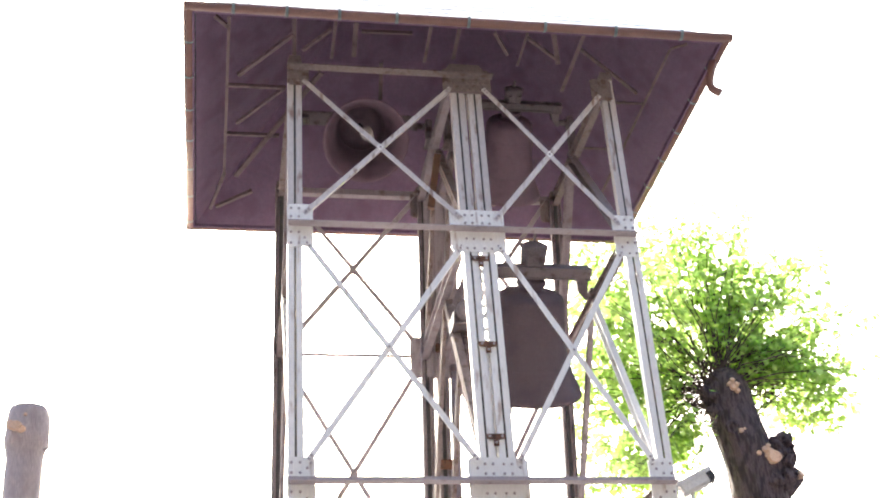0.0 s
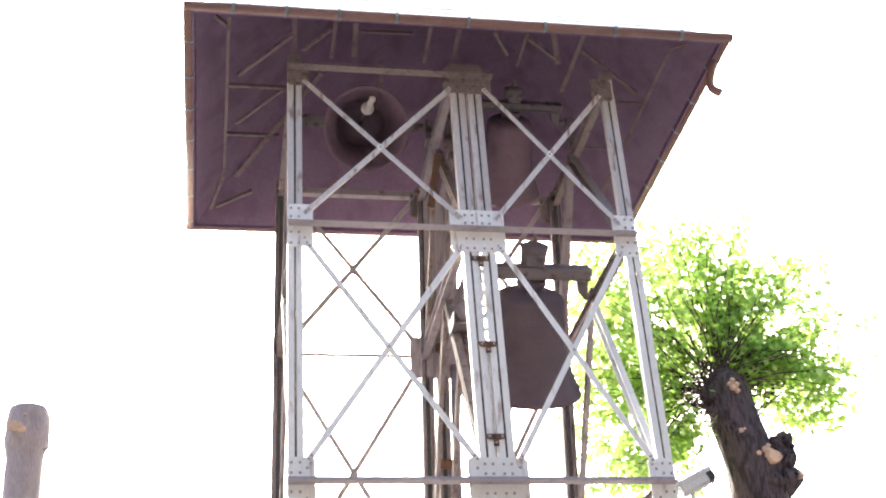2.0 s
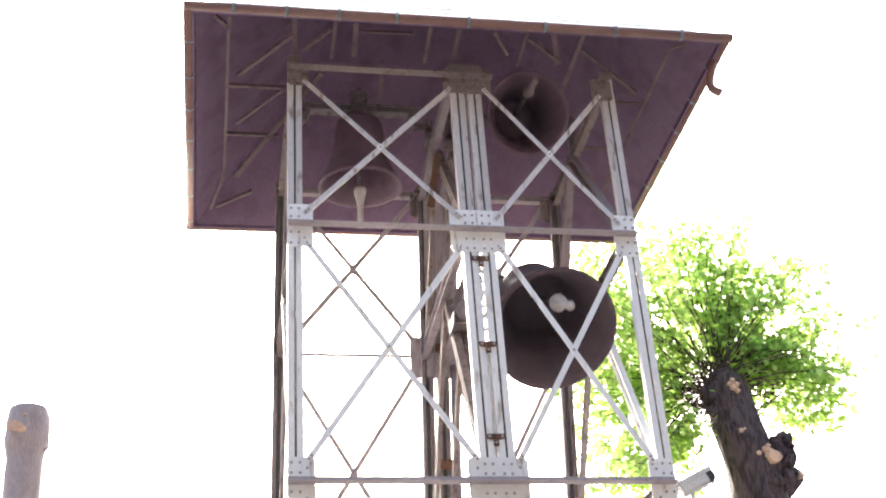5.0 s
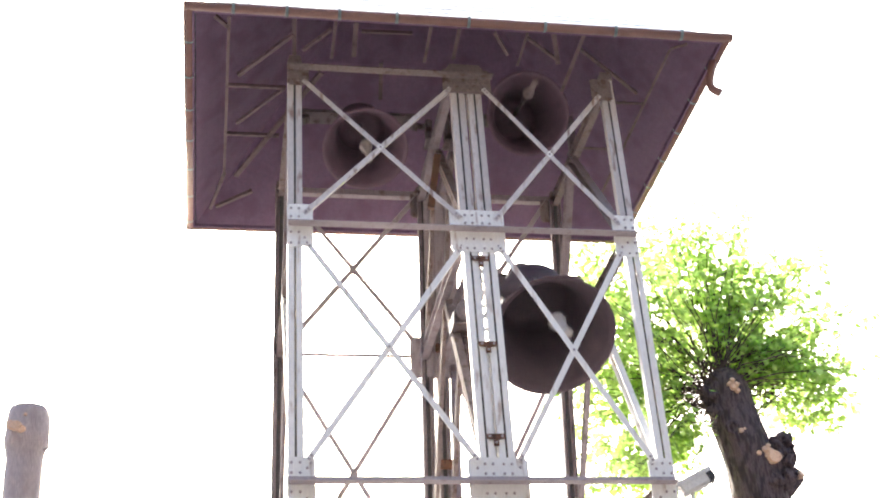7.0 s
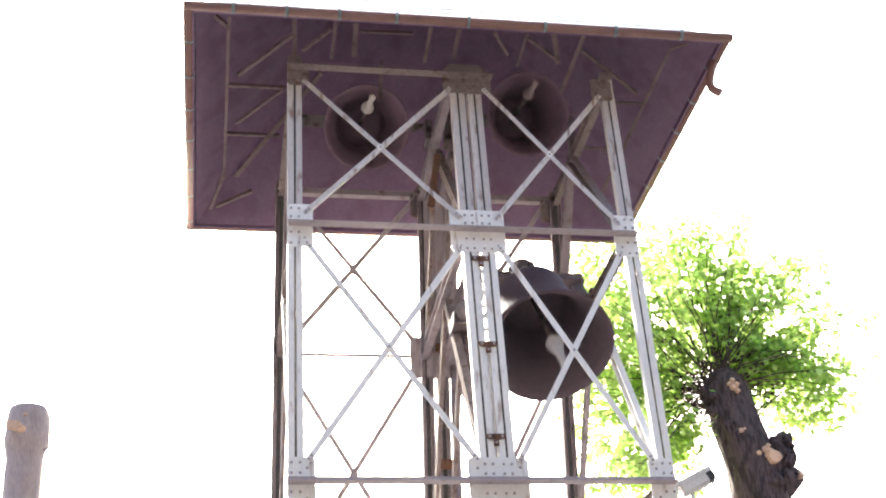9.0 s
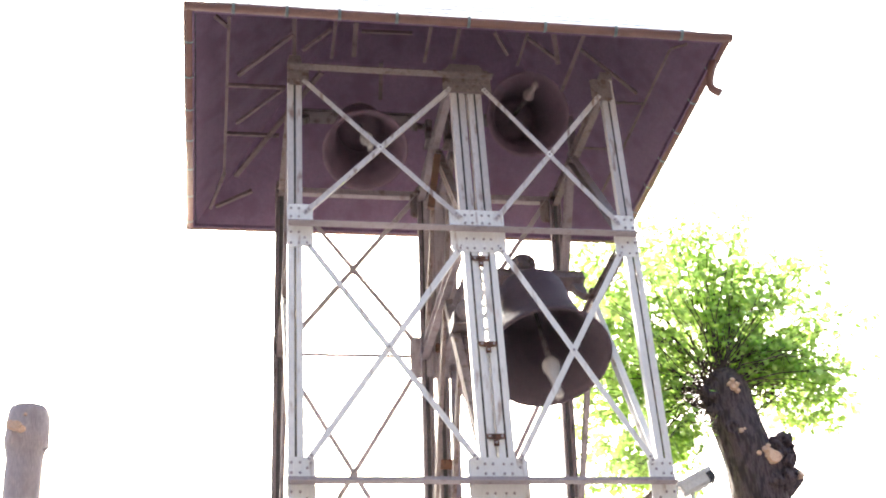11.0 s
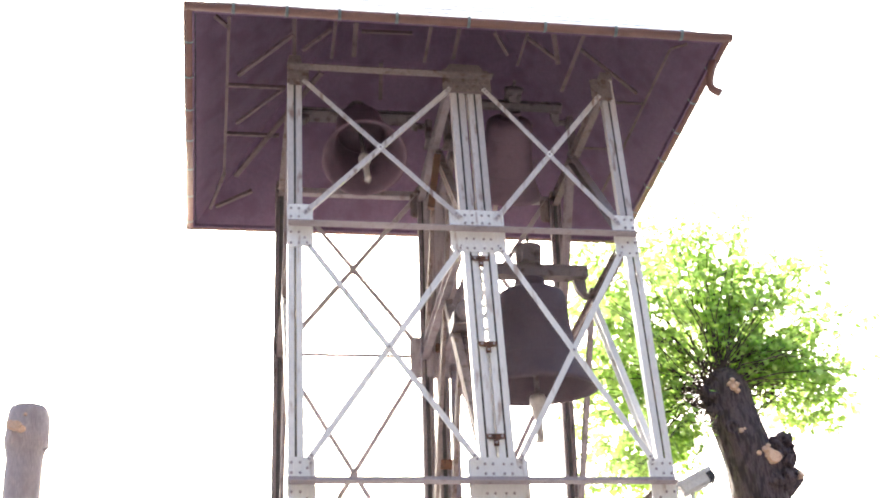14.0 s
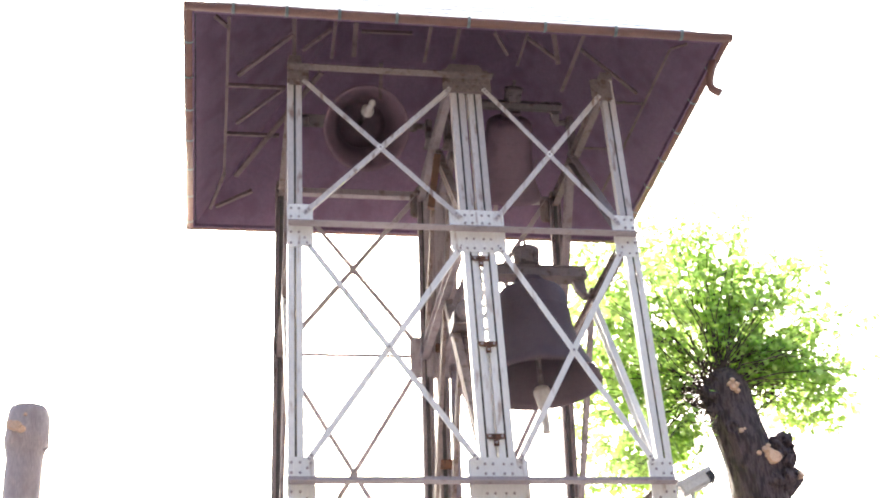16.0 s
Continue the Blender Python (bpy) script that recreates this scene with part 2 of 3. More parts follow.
for y, f in ((0, -1), (YB, 1)):
    for zc in (Z_MID, Z_LOW, Z_FOOT):
        h1, h2 = 0.29, -0.34
        gusset(-0.10, 0.225, zc + h2, zc + h1, y, f, grid((-0.052, 0.047), (zc - 0.29, zc - 0.13, zc + 0.10, zc + 0.225)) + [(0.17, zc + 0.22), (0.13, zc + 0.155), (0.12, zc - 0.21)])
        gusset(XM - 0.365, XM + 0.355, zc + h2, zc + h1, y, f, grid((XM - 0.16, XM - 0.065, XM + 0.065, XM + 0.16), (zc - 0.29, zc - 0.15, zc + 0.09, zc + 0.21)) + [(XM - 0.25, zc + 0.16), (XM + 0.26, zc + 0.17), (XM - 0.24, zc - 0.26), (XM + 0.25, zc - 0.25)])
        gusset(XR - 0.225, XR + 0.09, zc + h2, zc + h1, y, f, grid((XR - 0.047, XR + 0.052), (zc - 0.29, zc - 0.13, zc + 0.10, zc + 0.225)) + [(XR - 0.17, zc + 0.22), (XR - 0.13, zc + 0.155), (XR - 0.13, zc - 0.2)])
    zc = 12.80
    # worn brown plates, with the roof's shade put into their colour
    gusset(-0.10, 0.19, zc - 0.19, zc + 0.18, y, f, grid((-0.05, 0.05), (zc - 0.12, zc + 0.10)), PAINT_WORN_SHADE)
    gusset(XM - 0.32, XM + 0.36, zc - 0.19, zc + 0.22, y, f, grid([XM - 0.27 + 0.076 * i for i in range(8)], (zc - 0.14, zc - 0.02, zc + 0.10)), PAINT_WORN_SHADE)
    gusset(XR - 0.24, XR + 0.06, zc - 0.19, zc + 0.18, y, f, grid((XR - 0.18, XR - 0.08, XR + 0.02), (zc - 0.12, zc - 0.03, zc + 0.08)), PAINT_WORN_SHADE)


def beam(a, b, facing=-1, mat=PAINT_WORN_SHADE):
    """A horizontal angle before a face: an upright flange on the plates and a shelf that stands out."""
    bm = bmesh.new()
    f = facing
    up = [(a[2] - 0.04, f * 0.017), (a[2] + 0.05, f * 0.017), (a[2] + 0.05, f * 0.029), (a[2] - 0.028, f * 0.029), (a[2] - 0.028, f * 0.15), (a[2] - 0.04, f * 0.15)]
    ends = [[bm.verts.new((x, a[1] + y, z)) for z, y in up] for x in (a[0], b[0])]
    for i in range(6):
        bm.faces.new((ends[0][i], ends[0][(i + 1) % 6], ends[1][(i + 1) % 6], ends[1][i]))
    bm.faces.new(ends[0])
    bm.faces.new(ends[1])
    bmesh.ops.recalc_face_normals(bm, faces=bm.faces)
    return part("beam", bm, mat, tower)


def bracing(y, f, storeys, mat, width):
    """Crossed angles in both bays."""
    for zt, zb in storeys:
        for xa, xb in ((0.19, 2.06), (2.66, 4.20)):
            for k, (p0, p1) in enumerate((((xa, zt), (xb, zb)), ((xb, zt), (xa, zb)))):
                bm = bmesh.new()
                dx, dz = p1[0] - p0[0], p1[1] - p0[1]
                yy = y + f * (0.037 if k == 0 else 0.0255)
                e = 0.11 / math.hypot(dx, dz)
                angle_bar(bm, (p0[0] - dx * e, yy, p0[1] - dz * e), (p1[0] + dx * e, yy, p1[1] + dz * e), width, 0.05 if k else 0.0125, (0, f, 0), 0.010)
                g = part("brace", bm, mat, tower)
                if f < 0:
                    for u in (0.035, 0.085):
                        for qx, qz, sg in ((*p0, 1), (*p1, -1)):
                            w = (u - 0.11) / math.hypot(dx, dz) * sg
                            rivet(g, qx + dx * w, yy - 0.0005, qz + dz * w)


def cross_plate(x, y, z, f, mat, r):
    """A small diamond plate with a bolt where two braces cross."""
    bm = bmesh.new()
    lo, hi = sorted((y + f * 0.040, y + f * 0.048))
    ring = [(x + r * math.cos(a), z + 1.25 * r * math.sin(a)) for a in [math.pi / 2 * i for i in range(4)]]
    ends = [[bm.verts.new((a, yy, b)) for a, b in ring] for yy in (lo, hi)]
    for i in range(4):
        bm.faces.new((ends[0][i], ends[0][(i + 1) % 4], ends[1][(i + 1) % 4], ends[1][i]))
    bm.faces.new(ends[0])
    bm.faces.new(ends[1])
    bmesh.ops.recalc_face_normals(bm, faces=bm.faces)
    g = part("cross_plate", bm, mat, tower)
    rivet(g, x, y + f * 0.048, z, f)


for x in (1.125, 3.43):
    cross_plate(x, YB, 11.745, 1, PAINT_INNER_SHADE, 0.075)
    cross_plate(x, YB, 8.65, 1, PAINT_INNER_SHADE, 0.075)
    cross_plate(x, 0, 11.615, -1, PAINT, 0.045)
    cross_plate(x, 0, 8.665, -1, PAINT, 0.045)
for z in (Z_MID, Z_LOW, Z_FOOT):
    # front beams below the top one also take the shaded paint
    beam((-0.09, 0, z), (XR + 0.08, 0, z), -1, PAINT_SHADE)
    bm = bmesh.new()
    extrude(bm, [(-0.02, -0.015), (0.02, -0.015), (0.02, 0.015), (-0.02, 0.015)], (0.05, YB + 0.02, z), (XR - 0.05, YB + 0.02, z), (0, 1, 0))
    part("tie_rod", bm, PAINT_INNER_SHADE, tower)
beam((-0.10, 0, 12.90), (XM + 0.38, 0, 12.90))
beam((-0.10, YB, 13.0), (XR + 0.06, YB, 13.0), 1, PAINT_INNER_SHADE)
bracing(0, -1, ((12.60, 10.63),), PAINT_SHADE_STAINED, 0.066)
bracing(0, -1, ((10.04, 7.29), (6.60, 3.80)), PAINT, 0.075)
bracing(YB, 1, ((12.86, 10.63), (10.12, 7.18), (6.60, 3.80)), PAINT_SHADE, 0.072)
# sides and middle frame: deep beams with inverted V bracing
XA, XB = XM - 0.155, XM + 0.155
for x, s in ((XL, -1), (XR, 1), (XA, -1), (XB, 1)):
    for z in (Z_TOP, Z_MID, Z_LOW, Z_FOOT):
        bm = bmesh.new()
        w, h, t = 0.055, 0.09, 0.012
        extrude(bm, [(-w, h), (w, h), (w, h - t), (t / 2, h - t), (t / 2, t - h), (w, t - h), (w, -h), (-w, -h), (-w, t - h), (-t / 2, t - h), (-t / 2, h - t), (-w, h - t)], (x, 0.03, z), (x, YB - 0.03, z), (0, 0, 1))
        part("side_beam", bm, PAINT_INNER_SHADE if x in (XA, XB) else PAINT_WORN_SHADE, tower)
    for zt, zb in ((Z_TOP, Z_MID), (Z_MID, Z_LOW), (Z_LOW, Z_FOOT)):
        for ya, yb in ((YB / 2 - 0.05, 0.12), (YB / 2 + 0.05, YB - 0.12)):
            # outer lower front braces keep bright paint; the rest have shade in the colour
            mat = PAINT if x in (XL, XR) and yb < 1 and zt < Z_TOP else PAINT_WORN_SHADE if x in (XA, XB) else PAINT_INNER_SHADE
            lean = Vector((0, yb - ya, zb - zt)).normalized()
            off = Vector((0, -lean.z, lean.y)) * 0.038
            for k in (-1, 1):
                bm = bmesh.new()
                outer = x in (XL, XR) and yb < 1 and zt < Z_TOP
                deep = (0.14 if x == XL else 0.09) if outer else 0.12 if x == XR and zt == Z_TOP else 0.11 if x == XA and yb < 1 else 0.06
                xo = x + s * (0.07 if outer and x == XL else 0.02 if outer else 0.0)
                p0, p1 = Vector((xo, ya, zt - 0.1)) + off * k, Vector((xo, yb, zb + 0.12)) + off * k
                if x in (XA, XB):
                    extrude(bm, [(-0.029, 0), (0.029, 0), (0.029, -deep), (-0.029, -deep)], p0, p1, (s, 0, 0))
                else:
                    angle_bar(bm, p0, p1, 0.058, deep, (s, 0, 0), 0.010, k)
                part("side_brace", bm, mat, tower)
# small rusty battens in the slot of the front middle leg
for z in (9.95, 8.73, 7.51):
    bm = bmesh.new()
    tee = [(-0.11, 0.04), (0.11, 0.04), (0.11, -0.02), (0.03, -0.03), (0.03, -0.11), (-0.03, -0.11), (-0.03, -0.03), (-0.11, -0.02)]
    extrude(bm, [(XM + a, z + b) for a, b in tee[::-1]], (0, -0.012, 0), (0, -0.026, 0), (0, 0, 1))
    g = part("batten", bm, RUST, tower, "rusty batten plate")
    for dx, dz in ((-0.075, 0.01), (0.075, 0.01), (0, -0.07)):
        rivet(g, XM + dx, -0.026, z + dz)

# shoes that carry the roof on the legs
for x, w in ((XL, 0.10), (XM, 0.28), (XR, 0.10)):
    for y in (0.03, YB - 0.03):
        bm = bmesh.new()
        extrude(bm, [(-x - w, 12.98), (-x + w, 12.98), (-x + w * 0.75, 13.10), (-x - w * 0.75, 13.10)], (0, y - 0.06, 0), (0, y + 0.06, 0), (0, 0, 1))
        part("roof_shoe", bm, PAINT_WORN_SHADE, tower)
bm = bmesh.new()
box(bm, (2.23, YB - 0.075, 10.05), (2.74, YB - 0.06, 13.0))
part("web_plate", bm, PAINT_SHADE, tower, "dark web plate in shaded grey paint")
bm = bmesh.new()
tube(bm, [(2.64, YB - 0.12, 0.0), (2.64, YB - 0.12, 5.0), (2.64, YB - 0.12, 10.2)], 0.065, 12)
part("conduit", bm, PAINT_INNER_SHADE, tower, "dark upright conduit", True)
# upright ribs on the web plate
for x in (2.36, 2.50, 2.63):
    bm = bmesh.new()
    angle_bar(bm, (x, YB - 0.08, 10.06), (x, YB - 0.08, 12.98), 0.05, 0.04, (0, -1, 0), 0.008)
    part("web_rib", bm, PAINT_SHADE, tower)
# rusty collars on the back middle leg
for z in (10.47, 8.72):
    bm = bmesh.new()
    box(bm, (2.36, YB - 0.14, z - 0.07), (2.60, YB - 0.10, z + 0.07))
    bmesh.ops.bevel(bm, geom=bm.edges[:], offset=0.012, segments=1, affect="EDGES")
    part("collar", bm, RUST, tower, "rusty clamp collar")
# pale guide bar behind the slot of the front middle leg, notched in its upper half
bm = bmesh.new()
box(bm, (XM - 0.016, 0.085, 7.10), (XM + 0.020, 0.10, 8.70))
box(bm, (XM - 0.020, 0.085, 8.70), (XM + 0.0, 0.10, 10.1))
for i, z in enumerate((8.97, 9.15, 9.30, 9.49, 9.66, 9.80)):
    box(bm, (XM - 0.002, 0.086, z), (XM + 0.030, 0.099, z + 0.05 + 0.02 * (i % 2)))
part("guide_bar", bm, PAINT, tower, "pale notched guide bar")


def batter():
    """The back face leans: its feet stand further out than its head."""
    todo = list(tower.children)
    while todo:
        ob = todo.pop()
        todo += list(ob.children)
        at = ob.matrix_basis.translation.copy()
        if ob.data in (RIVET, RIVET_WORN_SHADE):
            w = min(1, max(0, (at.y - YB / 2) / (YB / 2)))
            ob.matrix_basis.translation = (at.x, at.y + 0.21 * (Z_MID - at.z) * w, at.z)
            continue
        for v in ob.data.vertices:
            w = min(1.05, max(0, (v.co.y - YB / 2) / (YB / 2)))
            v.co.y += 0.21 * (Z_MID - v.co.z) * w


batter()


def build_motor(at, turn):
    """A dark geared motor with a ribbed body, a chain wheel and its bracket."""
    m = thing("bell_motor", Matrix.Translation(at) @ pose(0, 0, 0, 0, 0, turn), "dark electric bell motor with chain wheel on the steel frame", "motor")
    bm = bmesh.new()
    tube(bm, [(0, -0.22, 0), (0, -0.20, 0), (0, 0.14, 0), (0, 0.20, 0)], [0.12, 0.155, 0.155, 0.11], 20)
    body = part("body", bm, YOKE, m)
    for i in range(7):
        bm = bmesh.new()
        tube(bm, [(0, -0.18 + 0.045 * i, 0), (0, -0.17 + 0.045 * i, 0)], 0.17, 20)
        part("rib", bm, YOKE, body)
    bm = bmesh.new()
    tube(bm, [(0, 0.22, 0), (0, 0.25, 0)], 0.17, 24)
    part("chain_wheel", bm, RUST, m, "rusty chain wheel")
    bm = bmesh.new()
    box(bm, (-0.18, -0.2, -0.20), (0.18, 0.2, -0.175))
    box(bm, (-0.195, -0.2, -0.20), (-0.18, 0.2, -0.02))
    box(bm, (0.18, -0.2, -0.20), (0.195, 0.2, -0.02))
    part("bracket", bm, YOKE, m)
    bm = bmesh.new()
    plate = [(-0.20, 0.36), (0.27, 0.36), (0.30, -0.10), (0.22, -0.95), (0.06, -0.95), (-0.10, -0.30)]
    extrude(bm, [(-a, c) for a, c in plate[::-1]], (0, 0.30, 0), (0, 0.33, 0), (0, 0, 1))
    part("mount_plate", bm, YOKE, m, "dark steel mount plate")
    for i in range(6):
        bm = bmesh.new()
        x, z = 0.02 + 0.025 * i, -0.12 - 0.16 * i
        box(bm, (x - 0.02, 0.24, z - 0.022), (x + 0.16, 0.29, z + 0.022))
        part("rung", bm, RUST if i in (0, 3) else PAINT_INNER_SHADE, m, "rusty cross bar" if i in (0, 3) else "")
    for k in (0.0, 0.15):
        bm = bmesh.new()
        angle_bar(bm, (k, 0.235, 0.02), (k + 0.15, 0.235, -1.08), 0.04, 0.04, (0, -1, 0), 0.008)
        part("chain_guide", bm, PAINT_INNER_SHADE, m)


build_motor((2.37, 1.27, 9.80), 0)
bm = bmesh.new()
angle_bar(bm, (2.30, 1.55, 10.12), (2.60, 1.55, 10.86), 0.10, 0.07, (0, -1, 0), 0.012)
part("knee_brace", bm, PAINT_INNER_SHADE, tower, "dark knee brace over the motor")
bm = bmesh.new()
extrude(bm, [(-0.05, -0.04), (0.045, -0.04), (0.045, 0.04), (-0.05, 0.04)], (1.98, 1.2, 11.48), (2.13, 1.2, 12.40), (0, -1, 0))
tagged(part("timber_post", bm, TIMBER), "short brown timber post beside the frame", "timber")

# ---- roof ----
RX0, RX1, RY0, RY1, RZ = -1.36, 5.85, -0.85, 4.43, 13.12
PITCH = 1.15
roof = thing("roof", pose(0, 0, 0), "hipped roof with dark boarded underside and brown gutter", "roof")


def hip_shell(bm, x0, x1, y0, y1, z, k, thick):
    """The four slopes of a hipped roof, as a shell of even thickness."""
    h = (y1 - y0) / 2
    for dz, flip in ((0, False), (-thick, True)):
        c = [bm.verts.new(q) for q in ((x0, y0, z + dz), (x1, y0, z + dz), (x1, y1, z + dz), (x0, y1, z + dz), (x0 + h, y0 + h, z + dz + h * k), (x1 - h, y0 + h, z + dz + h * k))]
        for f in ((0, 1, 5, 4), (1, 2, 5), (2, 3, 4, 5), (3, 0, 4)):
            vs = [c[i] for i in f]
            bm.faces.new(vs[::-1] if flip else vs)
        if not flip:
            top = c
    for i in range(4):
        j = (i + 1) % 4
        bm.faces.new((top[j], top[i], c[i], c[j]))


bm = bmesh.new()
hip_shell(bm, RX0, RX1, RY0, RY1, RZ + 0.06, PITCH, 0.03)
part("roof_covering", bm, SEAM, roof, "pale sheet roof covering with dull seams")
# sheets on the front slope, in courses with open seams
cover = bpy.data.objects["roof_covering"]
run = math.hypot(1, PITCH)
for row in range(9):
    a, b = 0.04 + 0.42 * row, 0.04 + 0.42 * row + 0.405
    for i in range(13):
        x0 = RX0 + 0.12 + 0.60 * i + (0.3 if row % 2 else 0.0)
        x1 = min(x0 + 0.585, RX1 - b / run - 0.03)
        x0 = max(x0, RX0 + b / run + 0.03)
        if x1 - x0 < 0.1:
            continue
        bm = bmesh.new()
        m = Matrix.Translation((0, RY0, RZ + 0.06)) @ Matrix.Rotation(math.atan(PITCH), 4, "X")
        box(bm, (x0, a, 0.012), (x1, b, 0.020), m)
        for v in bm.verts:
            v.co.z += 0.010 if (v.co.y - RY0) * run < (a + b) / 2 else 0.0
        part("roof_sheet", bm, SLATE, cover)
bm = bmesh.new()
hip_shell(bm, RX0 + 0.03, RX1 - 0.03, RY0 + 0.03, RY1 - 0.03, RZ + 0.02, PITCH, 0.04)
part("sheathing", bm, BOARD, roof, "dark brown boarded underside")


def gutter(a, b):
    """A half-round gutter from a to b, with a rolled front lip."""
    m, n = along(a, b, (0, 0, 1))
    bm = bmesh.new()
    prof = [(0.075 * math.cos(t), 0.082 * math.sin(t)) for t in [math.pi + math.pi * i / 10 for i in range(11)]]
    prof = prof + [(c * 0.9, s * 0.9) for c, s in prof[::-1]]
    ends = []
    for x in (0, n):
        ends.append([bm.verts.new((x, c, s)) for c, s in prof])
    for i in range(len(prof)):
        j = (i + 1) % len(prof)
        bm.faces.new((ends[0][i], ends[0][j], ends[1][j], ends[1][i]))
    bm.faces.new(ends[0][::-1])
    bm.faces.new(ends[1])
    bmesh.ops.transform(bm, matrix=m, verts=bm.verts)
    bmesh.ops.recalc_face_normals(bm, faces=bm.faces)
    return part("gutter", bm, COPPER, roof, smooth=True)


GZ = RZ
for a, b in (((RX0, RY0), (RX1, RY0)), ((RX0, RY1), (RX1, RY1)), ((RX0, RY0), (RX0, RY1)), ((RX1, RY0), (RX1, RY1))):
    bm = bmesh.new()
    extrude(bm, [(-0.015, -0.065), (0.015, -0.065), (0.015, 0.06), (-0.015, 0.06)], (*a, RZ), (*b, RZ), (0, 0, 1))
    part("fascia", bm, BOARD, roof, "dark brown fascia board")
front = gutter((RX0 - 0.13, RY0 - 0.06, GZ + 0.002), (RX1 + 0.13, RY0 - 0.06, GZ + 0.002))
side_l = gutter((RX0 - 0.06, RY0 - 0.06, GZ), (RX0 - 0.06, RY1 + 0.06, GZ))
side_r = gutter((RX1 + 0.06, RY0 - 0.06, GZ), (RX1 + 0.06, RY1 + 0.06, GZ))
gutter((RX0 - 0.13, RY1 + 0.06, GZ + 0.002), (RX1 + 0.13, RY1 + 0.06, GZ + 0.002))


def strap(parent, x, y, turn):
    bm = bmesh.new()
    ring = [(0.084 * math.cos(t), 0.091 * math.sin(t)) for t in [math.pi + math.pi * i / 8 for i in range(9)]]
    ring = [(ring[0][0], 0.015)] + ring + [(ring[-1][0], 0.015)]
    for (c, s), (c2, s2) in zip(ring, ring[1:]):
        q = [bm.verts.new(v) for v in ((-0.02, c, s), (0.02, c, s), (0.02, c2, s2), (-0.02, c2, s2))]
        bm.faces.new(q)
    bmesh.ops.solidify(bm, geom=bm.faces[:], thickness=0.004)
    ob = part("gutter_strap", bm, VERDIGRIS, parent, "greenish gutter strap")
    ob.matrix_basis = pose(x, y, GZ, 0, 0, turn)


for x in (-0.85, -0.16, 0.53, 1.29, 2.26, 3.31, 4.30, 5.24):
    strap(front, x, RY0 - 0.06, 0)
for i in range(7):
    strap(side_l, RX0 - 0.06, -0.25 + 0.75 * i, 90)
    strap(side_r, RX1 + 0.06, -0.25 + 0.75 * i, 90)

# eave frame of light angles, with ties from the tower
def bar(name, a, b, mat, w=0.035, up=(0, 0, -1)):
    bm = bmesh.new()
    angle_bar(bm, a, b, w, 0.05, up, 0.008)
    return part(name, bm, mat, roof)


ZE = RZ - 0.02
for x, y0, y1 in ((-0.90, -0.74, 3.0), (5.19, -0.60, 3.2)):
    bar("eave_purlin", (x, y0, ZE), (x, y1, ZE), EAVE_IRON, 0.045)
# ties from the tower to the purlins, and thin stays between them
for x0, y0, x1, y1, w in (
    (-0.88, 0.73, -0.08, 0.73, 0.045), (-0.88, 1.89, -0.11, 1.89, 0.045), (5.19, 0.66, 4.50, 0.67, 0.04), (5.10, 1.83, 4.50, 1.83, 0.06),
    (-0.75, 0.50, -0.04, -0.44, 0.05), (0.11, -0.12, 0.46, -0.59, 0.04), (-0.74, 1.62, -0.10, 0.74, 0.04), (-0.72, 3.00, 0.40, 0.33, 0.07),
    (-1.10, 3.96, -0.89, 2.90, 0.05), (-1.01, 3.90, -0.45, 3.40, 0.06), (-1.09, -0.72, -0.90, -0.51, 0.05), (5.40, -0.73, 5.19, -0.60, 0.05),
    (0.86, -0.58, 1.55, -0.60, 0.025), (3.12, -0.66, 3.68, -0.20, 0.04), (3.93, -0.47, 5.01, 0.43, 0.04), (2.65, -0.73, 2.93, -0.27, 0.045),
):
    bar("tie", (x0, y0, ZE), (x1, y1, ZE), EAVE_IRON, w)
# outriggers under the front eave
for x0, x1, y1, w in ((-0.05, 0.0, 0.05, 0.06), (0.50, 0.51, 0.02, 0.05), (0.77, 0.81, -0.04, 0.07), (1.78, 1.80, 0.0, 0.05), (2.17, 2.19, -0.11, 0.06), (3.11, 3.12, -0.04, 0.04), (3.48, 3.69, -0.13, 0.07), (3.90, 3.89, 0.48, 0.06)):
    bar("outrigger", (x0, -0.76, ZE + 0.01), (x1, y1, ZE + 0.01), EAVE_IRON, w)
bar("outrigger", (1.20, 0.05, ZE + 0.01), (1.29, 0.88, ZE + 0.01), EAVE_IRON, 0.06)

# outlet elbow of the gutter
bm = bmesh.new()
tube(bm, [(5.86, -0.44, 13.06), (5.84, -0.41, 12.95), (5.81, -0.37, 12.83), (5.80, -0.34, 12.74), (5.82, -0.34, 12.66), (5.865, -0.36, 12.60), (5.92, -0.38, 12.555)], 0.058, 14)
part("outlet_elbow", bm, COPPER, roof, "brown outlet elbow", True)

# ---- bells ----
def bell_profile(r, top, rim):
    """Outer then inner outline, from the crown to the lip and back."""
    h = top - rim
    outer = [(0.0, top), (0.30, 0.0), (0.45, -0.012), (0.54, -0.045), (0.575, -0.09), (0.59, -0.17), (0.605, -0.27), (0.63, -0.39), (0.66, -0.50), (0.70, -0.60), (0.755, -0.70), (0.825, -0.80), (0.91, -0.89), (0.97, -0.95), (1.0, -1.0)]
    pts = [(0.0, top)] + [(r * a, top + h * b) for a, b in outer[1:]]
    inner = [(0.96, -1.0), (0.89, -0.94), (0.79, -0.85), (0.71, -0.74), (0.66, -0.62), (0.62, -0.50), (0.58, -0.36), (0.55, -0.22), (0.50, -0.10), (0.30, -0.06), (0.0, -0.05)]
    return pts + [(r * a, top + h * b) for a, b in inner]


